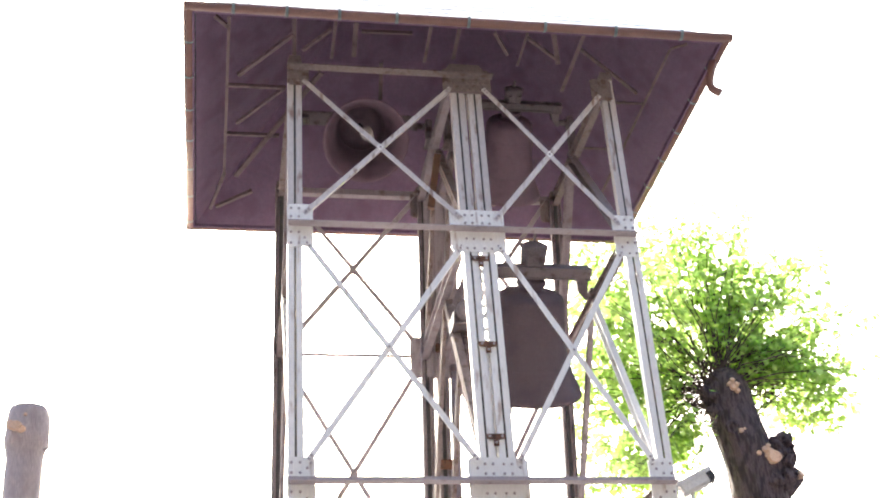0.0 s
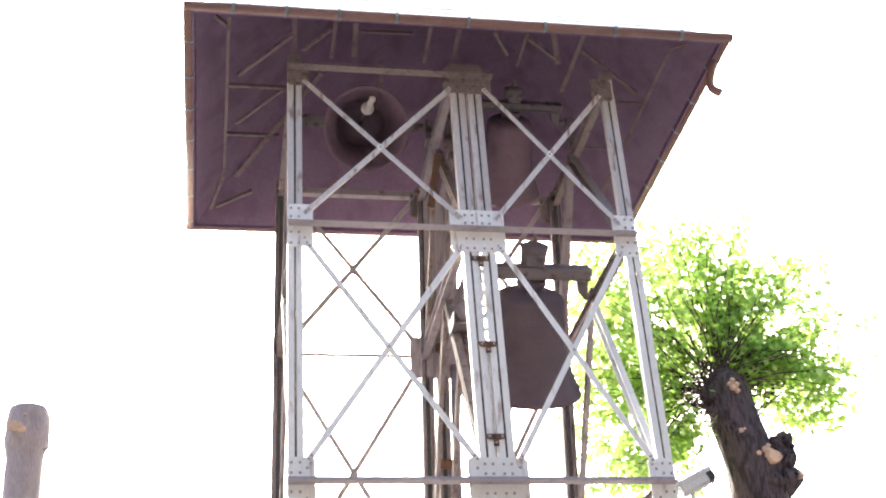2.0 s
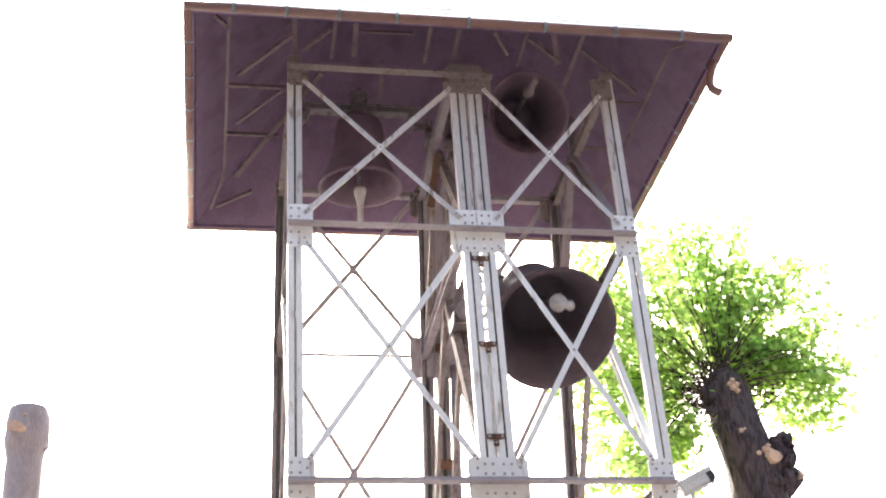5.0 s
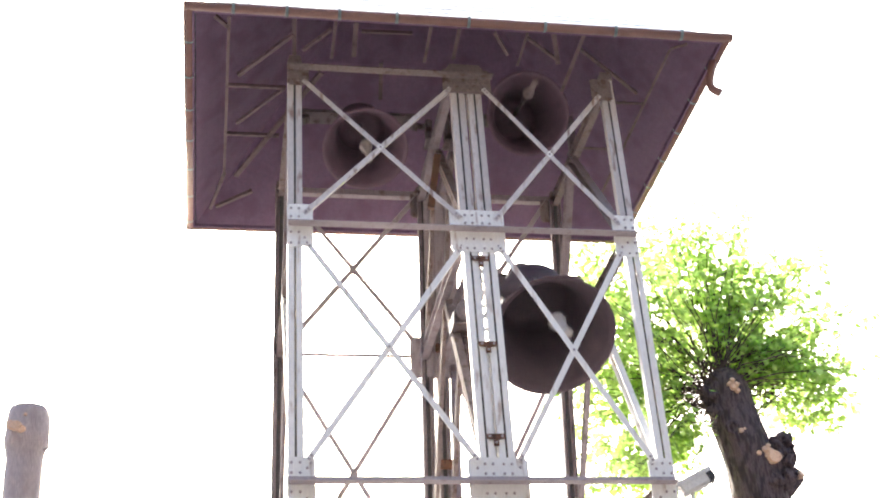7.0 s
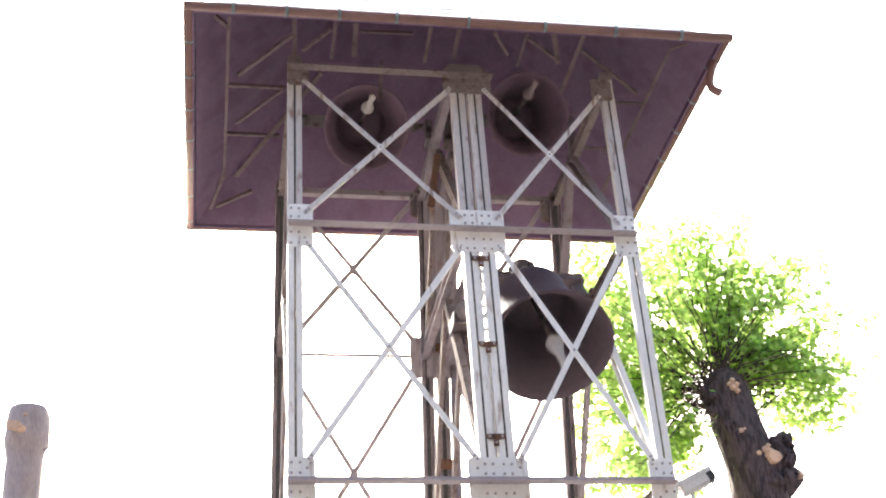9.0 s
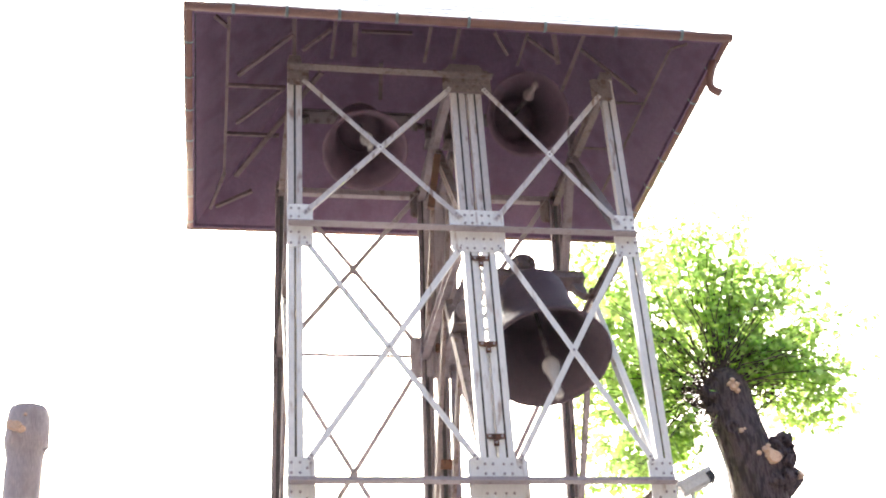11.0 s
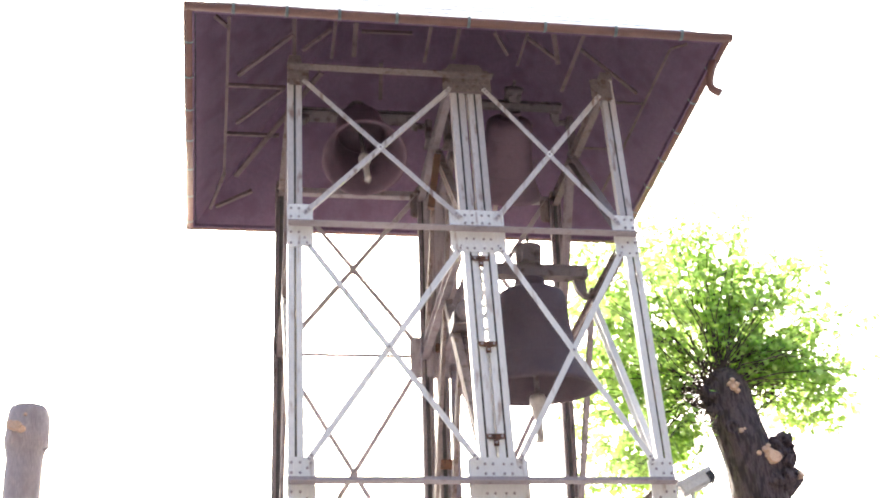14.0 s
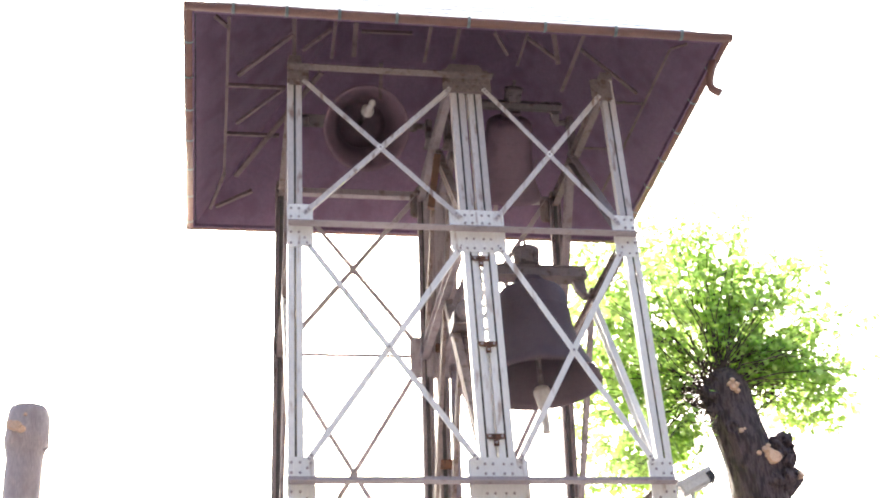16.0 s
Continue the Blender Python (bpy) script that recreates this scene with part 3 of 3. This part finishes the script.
def build_bell(x, z, r, drop, top, label, half, ball, bronze, steel, tail=0.0):
    """A bell that hangs by its yoke from the axis at its origin, with a clapper."""
    b = thing("bell", pose(x, YB / 2, z), label, "bell", "swinging bells")
    bm = bmesh.new()
    lathe(bm, bell_profile(r, -top, -drop), 64)
    bmesh.ops.recalc_face_normals(bm, faces=bm.faces)
    part("shell", bm, bronze, b, smooth=True)
    for za, rr in ((0.27, 0.606), (0.70, 0.756)):
        bm = bmesh.new()
        zz, ra = -top - (drop - top) * za, r * rr
        lathe(bm, [(ra - 0.03, zz + 0.014), (ra - 0.002, zz + 0.012), (ra + 0.002, zz), (ra, zz - 0.012), (ra - 0.03, zz - 0.014)], 64)
        part("moulding", bm, bronze, b, smooth=True)
    k = r / 0.84
    bm = bmesh.new()
    w, h, t, zy = 0.13 * k, 0.082 * k, 0.022, 0.32 * k
    extrude(bm, [(-w, h), (w, h), (w, h - t), (w - t, h - t), (w - t, t - h), (w, t - h), (w, -h), (-w, -h), (-w, t - h), (t - w, t - h), (t - w, h - t), (-w, h - t)], (-half, 0, zy), (half, 0, zy), (0, 0, 1))
    part("yoke", bm, YOKE, b, "brown grey steel yoke beam")
    bm = bmesh.new()
    lathe(bm, [(0.0, 0.74 * k), (0.10 * k, 0.735 * k), (0.19 * k, 0.70 * k), (0.20 * k, 0.66 * k), (0.185 * k, 0.63 * k), (0.175 * k, 0.43 * k), (0.0, 0.43 * k)], 24)
    cap = part("yoke_cap", bm, YOKE, b, "rounded iron cap on the yoke")
    for sx in (-0.09, 0.09):
        bm = bmesh.new()
        box(bm, ((sx - 0.035) * k, -0.21 * k, 0.44 * k), ((sx + 0.035) * k, -0.15 * k, 0.58 * k))
        part("cap_lug", bm, YOKE, cap)
    bm = bmesh.new()
    tube(bm, [(0, 0, 0.72 * k), (0, 0, 0.86 * k)], 0.022, 8)
    part("bolt", bm, YOKE, cap)
    bm = bmesh.new()
    lathe(bm, [(0.20 * k, 0.205 * k), (0.215 * k, 0.15 * k), (0.17 * k, 0.10 * k), (0.16 * k, 0.06 * k), (0.24 * k, -top)], 24)
    part("crown", bm, bronze, b, smooth=True)
    for sx in (-1, 1):
        bm = bmesh.new()
        e = half - 0.03
        prof = [(e, 0.21 * k), (e - 0.17 * k, 0.21 * k), (e - 0.13 * k, 0.06 * k), (e - 0.02, -0.05), (e + 0.02, -0.05)]
        extrude(bm, [(sx * a, c) for a, c in prof], (0, -0.06, 0), (0, 0.06, 0), (0, 0, 1))
        part("hanger", bm, YOKE, b)
        bm = bmesh.new()
        tube(bm, [(sx * (half - 0.06), 0, 0.0), (sx * (half + 0.12), 0, 0.0)], 0.045, 12)
        part("gudgeon", bm, YOKE, b, smooth=True)
    bm = bmesh.new()
    n = drop - top - 0.19
    g = ball / 0.12
    n = n + (0.10 if ball > 0.11 else 0.0)
    prof = [(0.0, -n - 0.01 * g), (0.05 * g, -n - 0.012 * g), (ball * 0.86, -n - 0.035 * g), (ball, -n - 0.085 * g), (ball * 0.98, -n - 0.135 * g), (ball * 0.78, -n - 0.22 * g), (0.066 * g, -n - 0.34 * g), (0.054 * g, -n - 0.44 * g), (0.052 * g, -n - 0.64 * g - tail), (0.062 * g, -n - 0.70 * g - tail), (0.0, -n - 0.71 * g - tail)]
    lathe(bm, prof, 20)
    c = part("clapper", bm, steel, b, "pale steel clapper with a round ball", True)
    bm = bmesh.new()
    tube(bm, [(0, 0, 0.02), (0, 0, -n * 0.7), (0, 0, -n - 0.02)], [0.028, 0.032, 0.042], 10)
    part("stem", bm, YOKE, c, "dark iron stem", True)
    c.matrix_basis = pose(0, 0, -top - 0.14)
    return b, c


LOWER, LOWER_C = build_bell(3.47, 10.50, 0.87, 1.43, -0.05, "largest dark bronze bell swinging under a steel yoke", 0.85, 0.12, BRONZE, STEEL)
UPPER_A, UPPER_A_C = build_bell(1.09, 13.38, 0.62, 1.11, -0.04, "reddish bronze bell swinging high under the roof", 0.90, 0.095, BRONZE_RED_LIFTED, STEEL, 0.10)
UPPER_B, UPPER_B_C = build_bell(3.45, 13.58, 0.62, 1.20, -0.04, "mid-sized reddish bronze bell swinging high under the roof", 0.78, 0.085, BRONZE_RED_LIFTED, DULL_STEEL)

# bearings on the side beams
for x, z in ((2.56, 10.50), (4.39, 10.50), (0.07, 13.38), (2.15, 13.38), (2.44, 13.58), (4.40, 13.58)):
    base = Z_MID + 0.10 if z < 12 else Z_TOP + 0.10
    bm = bmesh.new()
    box(bm, (x - 0.07, YB / 2 - 0.16, base), (x + 0.07, YB / 2 + 0.16, base + 0.04))
    box(bm, (x - 0.05, YB / 2 - 0.09, base + 0.04), (x + 0.05, YB / 2 + 0.09, z + 0.09))
    bmesh.ops.bevel(bm, geom=bm.edges[:], offset=0.015, segments=1, affect="EDGES")
    part("bearing", bm, YOKE, tower, "dark cast bearing block")


# ---- trees ----
def bark_tube(bm, pts, radii, sides, seed, rough=0.1):
    rings = tube(bm, pts, radii, sides)
    for i, ring in enumerate(rings):
        c = sum((v.co for v in ring), Vector()) / len(ring)
        for k, v in enumerate(ring):
            d = v.co - c
            w = noise.noise(Vector((v.co.x * 2.2, v.co.y * 2.2, v.co.z * 0.9 + seed))) * 1.2 + noise.noise(Vector((math.cos(k * 1.9) * 3, math.sin(k * 1.9) * 3, v.co.z * 1.4 + seed * 3)))
            ridge = abs(noise.noise(Vector((math.cos(2 * math.pi * k / len(ring)) * 5.5, math.sin(2 * math.pi * k / len(ring)) * 5.5, v.co.z * 0.9 + seed))))
            v.co += d * (rough * w - 0.16 * ridge + 0.03)


def smooth_path(pts, radii, n):
    """Points and radii resampled along a Catmull-Rom line."""
    out, rad = [], []
    q = [Vector(v) for v in pts]
    for i in range(len(q) - 1):
        a, b, c, d = q[max(i - 1, 0)], q[i], q[i + 1], q[min(i + 2, len(q) - 1)]
        for j in range(n):
            t = j / n
            out.append(0.5 * (2 * b + (c - a) * t + (2 * a - 5 * b + 4 * c - d) * t * t + (3 * b - a - 3 * c + d) * t ** 3))
            rad.append(radii[i] * (1 - t) + radii[i + 1] * t)
    return out + [q[-1]], rad + [radii[-1]]


def cut_face(parent, at, normal, r):
    """The pale end of a sawn limb: a short stub with a slightly domed face."""
    bm = bmesh.new()
    lathe(bm, [(r * 1.02, -0.10), (r * 1.0, 0.0), (r * 0.93, 0.012), (r * 0.5, 0.016), (0.0, 0.014)], 14)
    for v in bm.verts:
        w = 1 + 0.14 * noise.noise(v.co * 9 + Vector(at))
        v.co.x *= w
        v.co.y *= w * 0.9
    ob = part("cut_face", bm, CUT, parent, "freshly sawn pale wood", False)
    ob.matrix_basis = Matrix.Translation(at) @ Vector(normal).to_track_quat("Z", "Y").to_matrix().to_4x4()


def leaf(verts, faces, at, d, up, size, rng):
    """A lobed leaf of six small faces, drooping from its stalk."""
    d = d.normalized()
    s = d.cross(up)
    if s.length < 1e-3:
        s = Vector((1, 0, 0))
    s.normalize()
    nrm = s.cross(d)
    i = len(verts)
    for a, b, c in ((0, 0, 0), (0.12, 0.42, 0.05), (0.42, 0.30, 0.02), (0.52, 0.52, -0.05), (0.72, 0.20, -0.06), (1.0, 0.0, -0.16), (0.72, -0.20, -0.06), (0.52, -0.52, -0.05), (0.42, -0.30, 0.02), (0.12, -0.42, 0.05), (0.45, 0, 0.06)):
        verts.append(at + (d * a + s * b + nrm * c) * size)
    for a, b in ((0, 1), (1, 2), (2, 3), (3, 4), (4, 5), (5, 6), (6, 7), (7, 8), (8, 9), (9, 0)):
        faces.append((i + 10, i + b, i + a))


def build_tree():
    rng = random.Random(7)
    t = thing("tree", pose(8.5, 6.0, 0), "pollarded tree with fresh bright green shoots", "tree", "pollarded trees")
    o = Vector((8.5, 6.0, 0))
    pts, rad = smooth_path([(8.5, 6.05, -0.1), (8.48, 6.0, 3.0), (8.40, 6, 7.0), (8.27, 6, 8.96), (8.17, 6, 9.8), (8.06, 6, 10.55), (8.02, 6, 11.0), (7.98, 6, 11.32)], [0.78, 0.60, 0.50, 0.48, 0.45, 0.40, 0.40, 0.22], 18)
    bm = bmesh.new()
    bark_tube(bm, [q - o for q in pts], rad, 56, 3, 0.10)
    for c, r in (((7.76, 5.98, 10.98), 0.15), ((8.28, 5.9, 10.9), 0.12), ((8.05, 5.9, 11.2), 0.13), ((7.74, 5.9, 11.10), 0.11), ((8.36, 5.9, 10.62), 0.08), ((8.20, 5.86, 11.08), 0.12), ((7.86, 5.76, 10.95), 0.10), ((8.74, 5.80, 9.86), 0.19), ((8.60, 5.74, 9.68), 0.19), ((8.84, 5.82, 9.72), 0.14), ((8.70, 5.82, 9.52), 0.20), ((8.82, 5.84, 9.50), 0.14), ((8.80, 5.78, 9.33), 0.17), ((8.62, 5.66, 9.20), 0.15), ((8.40, 5.58, 9.10), 0.11), ((7.68, 5.9, 10.80), 0.18), ((7.64, 5.92, 10.60), 0.12), ((7.66, 5.8, 10.50), 0.11)):
        m = Matrix.Translation(Vector(c) - o) @ pose(0, 0, 0, 20, 30, 40)
        v = bmesh.ops.create_icosphere(bm, subdivisions=3, radius=r, matrix=m)["verts"]
        for w in v:
            w.co += (w.co - m.translation) * (0.7 * noise.noise(w.co * 6) + 0.7 * noise.noise(w.co * 17) + 0.35 * noise.noise(w.co * 40))
    tube(bm, [Vector((7.84 + 0.10 * math.cos(a), 5.62, 10.09 + 0.11 * math.sin(a))) - o for a in [2 * math.pi * i / 14 for i in range(15)]], 0.035, 7)
    part("trunk", bm, BARK, t, "dark furrowed bark", True)
    for k, (q, r) in enumerate(((((8.30, 6, 8.7), (8.50, 5.88, 9.3), (8.66, 5.84, 9.66), (8.74, 5.82, 9.84)), (0.30, 0.27, 0.17, 0.06)), (((8.22, 6, 8.85), (8.60, 5.9, 9.12), (8.97, 5.85, 9.34)), (0.30, 0.24, 0.15)))):
        bm = bmesh.new()
        a, b = smooth_path(q, r, 5)
        bark_tube(bm, [v - o for v in a], b, 18, k + 11, 0.24)
        part("limb", bm, BARK, t, smooth=True)
    for at, nrm, r in (((8.44, 5.47, 9.52), (0.1, -1, 0.0), 0.125), ((8.19, 5.53, 9.60), (-0.3, -1, 0.1), 0.045), ((8.31, 5.51, 9.67), (-0.1, -1, 0.5), 0.06), ((8.40, 5.50, 9.63), (0.1, -1, 0.5), 0.06), ((8.33, 5.52, 9.55), (-0.2, -1, 0.1), 0.05), ((8.37, 5.50, 9.73), (0.1, -1, 0.6), 0.04),
                       ((8.94, 5.66, 9.27), (0.6, -1.0, 0.2), 0.075), ((7.97, 5.56, 10.84), (0.1, -1, 0.1), 0.055), ((8.05, 5.56, 10.90), (0.3, -1, 0.4), 0.05), ((7.91, 5.57, 10.91), (-0.2, -1, 0.3), 0.04), ((8.05, 5.57, 10.78), (0.3, -1, 0), 0.045), ((7.98, 5.57, 10.98), (0, -1, 0.7), 0.05), ((7.97, 5.58, 10.03), (0.2, -1, 0), 0.045), ((8.04, 5.58, 10.06), (0.2, -1, 0.3), 0.03)):
        cut_face(t, Vector(at) - o, nrm, r)
    # shoots
    bm = bmesh.new()
    verts, faces = [], []
    for i in range(26):
        side = -1 if i < 18 else 1
        q = Vector((8.0 + side * 0.36, rng.uniform(5.75, 6.1), rng.uniform(10.15, 10.9)))
        d, line = Vector((side, rng.gauss(0, 0.35), rng.uniform(-0.15, 0.55))).normalized(), []
        for j in range(6):
            line.append(q - o)
            d = (d + Vector((rng.gauss(0, 0.16), rng.gauss(0, 0.16), rng.gauss(0, 0.18)))).normalized()
            q = q + d * rng.uniform(0.06, 0.20)
        tube(bm, line, [0.014, 0.012, 0.010, 0.008, 0.006, 0.003], 5)
    # how far the crown reaches from the head, by the angle up from +x
    reach = ((-40, 1.1), (-25, 1.9), (-8, 2.55), (15, 2.6), (45, 3.0), (65, 3.3), (90, 3.6), (112, 3.6), (135, 3.3), (160, 2.85), (185, 2.85), (205, 3.0), (222, 3.15), (240, 2.6), (256, 1.6))
    for i in range(240):
        th = rng.uniform(-38, 250) if i % 5 > 1 else rng.uniform(10, 95) if i % 10 in (0, 1) else rng.uniform(95, 165) if i % 5 else rng.uniform(165, 240)
        for (a0, r0), (a1, r1) in zip(reach, reach[1:]):
            if th <= a1:
                break
        far = (r0 + (r1 - r0) * (th - a0) / (a1 - a0)) * (1 - 0.5 * rng.random() ** 2) * rng.uniform(0.96, 1.12)
        c = math.radians(th)
        start = Vector((7.92, 6.1, 11.12)) + Vector((rng.gauss(0, 0.16), rng.gauss(0, 0.16), rng.gauss(0, 0.14)))
        if th > 150:
            start += Vector((-0.22, 0.1, -0.25 * rng.random()))
        end = Vector((7.92 + far * math.cos(c), 6.35 + rng.gauss(0, 0.85), 11.12 + far * math.sin(c)))
        mid = start.lerp(end, 0.45) + Vector((0, 0, 0.30 if th < 200 else -0.05)) + Vector((rng.gauss(0, 0.14), rng.gauss(0, 0.14), rng.gauss(0, 0.10)))
        line, n = [], 9
        for j in range(n + 1):
            f = j / n
            q = start * (1 - f) ** 2 + mid * 2 * f * (1 - f) + end * f * f
            line.append(q + Vector((rng.gauss(0, 1), rng.gauss(0, 1), rng.gauss(0, 1))) * 0.022)
        tube(bm, [v - o for v in line], [0.009 * (1 - j / (n + 1.5)) + 0.003 for j in range(n + 1)], 5)
        nodes = int(4 + far * 2.4)
        for k2 in range(nodes):
            f = (0.20 + 0.80 * ((k2 + rng.uniform(0.1, 1.0)) / nodes) ** 0.66) * n
            k = min(int(f), n - 1)
            knot = line[k].lerp(line[k + 1], min(1, f - k))
            side = Vector((rng.gauss(0, 1), rng.gauss(0, 1), rng.gauss(0, 0.7))) * 0.13
            if rng.random() < 0.6:
                tube(bm, [knot - o, knot + side * 0.6 - o, knot + side - o], [0.006, 0.004, 0.002], 4)
            for j in range(rng.randint(5, 8)):
                off = side + Vector((rng.gauss(0, 1), rng.gauss(0, 1), rng.gauss(-0.2, 0.8))) * 0.085
                dl = off + Vector((rng.gauss(0, 0.06), rng.gauss(0, 0.06), -0.08))
                up = Vector((rng.gauss(0, 0.6), rng.gauss(-0.5, 0.6), 1))
                q = knot + off
                if q.y < 6.45 and q.z < 11.2 and 7.4 < q.x < 9.2 and rng.random() > 0.05:
                    continue
                leaf(verts, faces, q - o, dl, up, rng.uniform(0.08, 0.14) * (0.92 + 0.25 * f / n), rng)
    tagged(part("shoot_tangle", bm, TWIG, t, "thin dark shoots", True), kind="stuff")
    me = bpy.data.meshes.new("crown")
    me.from_pydata([tuple(v) for v in verts], [], faces)
    me.materials.append(LEAF)
    crown = new("crown", me)
    crown.parent = t
    tagged(crown, "bright yellow green young leaves", kind="stuff")


build_tree()


def build_stump():
    t = thing("tree", pose(-3.7, 5.0, 0), "tall pollarded bare trunk with a sawn knob", "tree", "pollarded trees")
    o = Vector((-3.7, 5, 0))
    bm = bmesh.new()
    pts, rad = smooth_path([(-3.75, 5, -0.1), (-3.73, 5, 5.0), (-3.70, 5, 8.63), (-3.70, 5, 9.2), (-3.71, 5, 9.5), (-3.72, 5, 9.9), (-3.72, 5, 10.03), (-3.72, 5, 10.06)], [0.40, 0.32, 0.27, 0.265, 0.32, 0.30, 0.27, 0.1], 7)
    bark_tube(bm, [q - o for q in pts], rad, 24, 21, 0.06)
    part("trunk", bm, BARK_PALE, t, "pale grey brown bark lightened for glare", True)
    for at, nrm, r in (((-3.93, 4.69, 9.66), (-0.5, -1, 0.0), 0.075), ((-3.83, 4.64, 9.62), (-0.1, -1, -0.1), 0.085), ((-3.75, 4.65, 9.57), (0.1, -1, -0.1), 0.065), ((-3.72, 4.70, 9.82), (0.1, -1, 0.1), 0.028)):
        cut_face(t, Vector(at) - o, nrm, r)
    bm = bmesh.new()
    bark_tube(bm, [Vector(q) - o for q in ((-3.8, 4.86, 9.36), (-3.86, 4.79, 9.48), (-3.86, 4.75, 9.58))], [0.10, 0.10, 0.05], 14, 5, 0.2)
    part("knob", bm, BARK_PALE, t, "swollen collar under the cuts", True)
    bm = bmesh.new()
    tube(bm, [Vector(q) - o for q in ((-3.43, 4.9, 9.33), (-3.37, 4.88, 9.36), (-3.35, 4.87, 9.41))], [0.03, 0.022, 0.006], 6)
    part("twig", bm, BARK_PALE, t, "short snapped twig")


build_stump()


# ---- security camera ----
def build_cctv():
    """A box camera in a weather housing that looks up and out, on a bent arm from the leg."""
    c = thing("security_camera", Matrix.Translation((4.63, 0.3, 6.96)), "white weatherproof security camera on a bracket", "camera")
    m, n = along((0, 0, 0), (0.45, -0.10, 0.20), (0, 0, 1))
    m = m @ Matrix.Scale(1.14, 4)
    bm = bmesh.new()
    box(bm, (0.02, -0.075, -0.085), (0.34, 0.075, 0.06), m)
    bmesh.ops.bevel(bm, geom=bm.edges[:], offset=0.022, segments=2, affect="EDGES")
    body = part("housing", bm, WHITE, c)
    bm = bmesh.new()
    extrude(bm, [(-0.085, 0.02), (-0.085, 0.066), (-0.06, 0.078), (0.06, 0.078), (0.085, 0.066), (0.085, 0.02), (0.079, 0.02), (0.079, 0.062), (0.057, 0.072), (-0.057, 0.072), (-0.079, 0.062), (-0.079, 0.02)], (0, 0, 0), (0.41, 0, 0), (0, 0, 1))
    bmesh.ops.transform(bm, matrix=m, verts=bm.verts)
    part("sunshield", bm, WHITE, c)
    bm = bmesh.new()
    box(bm, (0.34, -0.065, -0.075), (0.41, 0.065, 0.055), m)
    bmesh.ops.bevel(bm, geom=bm.edges[:], offset=0.012, segments=1, affect="EDGES")
    front = part("front_ring", bm, BLACK, c, "black front ring")
    bm = bmesh.new()
    tube(bm, [m @ Vector((0.41, 0, -0.01)), m @ Vector((0.425, 0, -0.01))], 0.042, 16)
    part("lens", bm, LENS, front, "dark glass lens")
    bm = bmesh.new()
    tube(bm, [(0.16, -0.03, 0.0), (0.15, -0.02, -0.16), (0.05, 0.02, -0.26), (-0.14, 0.0, -0.28)], 0.028, 10)
    part("bracket_arm", bm, WHITE, c, smooth=True)
    bm = bmesh.new()
    tube(bm, [(0.43, -0.09, 0.17), (0.55, 0.2, 0.20), (1.2, 2.4, 0.55), (2.6, 5.0, 1.45), (3.1, 5.25, 1.85)], 0.012, 6)
    part("cable", bm, CABLE, c, "thin black cable", True)


build_cctv()


# ---- moving things ----
def swing(t, amp, mean, peak, period):
    return mean + amp * math.cos(2 * math.pi * (t - peak) / period)


LEAD = ((-0.25, -3), (-0.19, -4), (-0.145, 2), (-0.10, 9.5), (-0.05, 17.5), (0.0, 22.5), (0.05, 23.5), (0.10, 20.5), (0.145, 14), (0.19, 6), (0.25, 3))


def throw(t, peak, period, most):
    """The clapper's lead on its bell: near the middle in passing, thrown to the lip round each end of the swing."""
    u = ((t - peak) / period + 0.25) % 1.0 - 0.25
    sign = 1 if u < 0.25 else -1
    if sign < 0:
        u -= 0.5
    for (a, va), (b, vb) in zip(LEAD, LEAD[1:]):
        if u <= b:
            break
    f = min(1, max(0, (u - a) / (b - a)))
    return sign * (va + (vb - va) * f) * most / 23


def motions():
    times = [i / 10 for i in range(161)]
    for b, c, x, z, top, amp, mean, peak, period, most in (
        (LOWER, LOWER_C, 3.47, 10.50, -0.05, 44.6, -0.4, 0.95, 2.076, 20.5),
        (UPPER_A, UPPER_A_C, 1.09, 13.38, -0.04, 51, 0, 0.18, 1.763, 16),
        (UPPER_B, UPPER_B_C, 3.45, 13.58, -0.04, 64, 2.5, 1.15, 2.004, 23),
    ):
        walk(b, [(t, pose(x, YB / 2, z, -swing(t, amp, mean, peak, period))) for t in times])
        walk(c, [(t, pose(0, 0, -top - 0.14, -throw(t, peak - (0.035 if b is UPPER_B else 0), period, most))) for t in times])


motions()
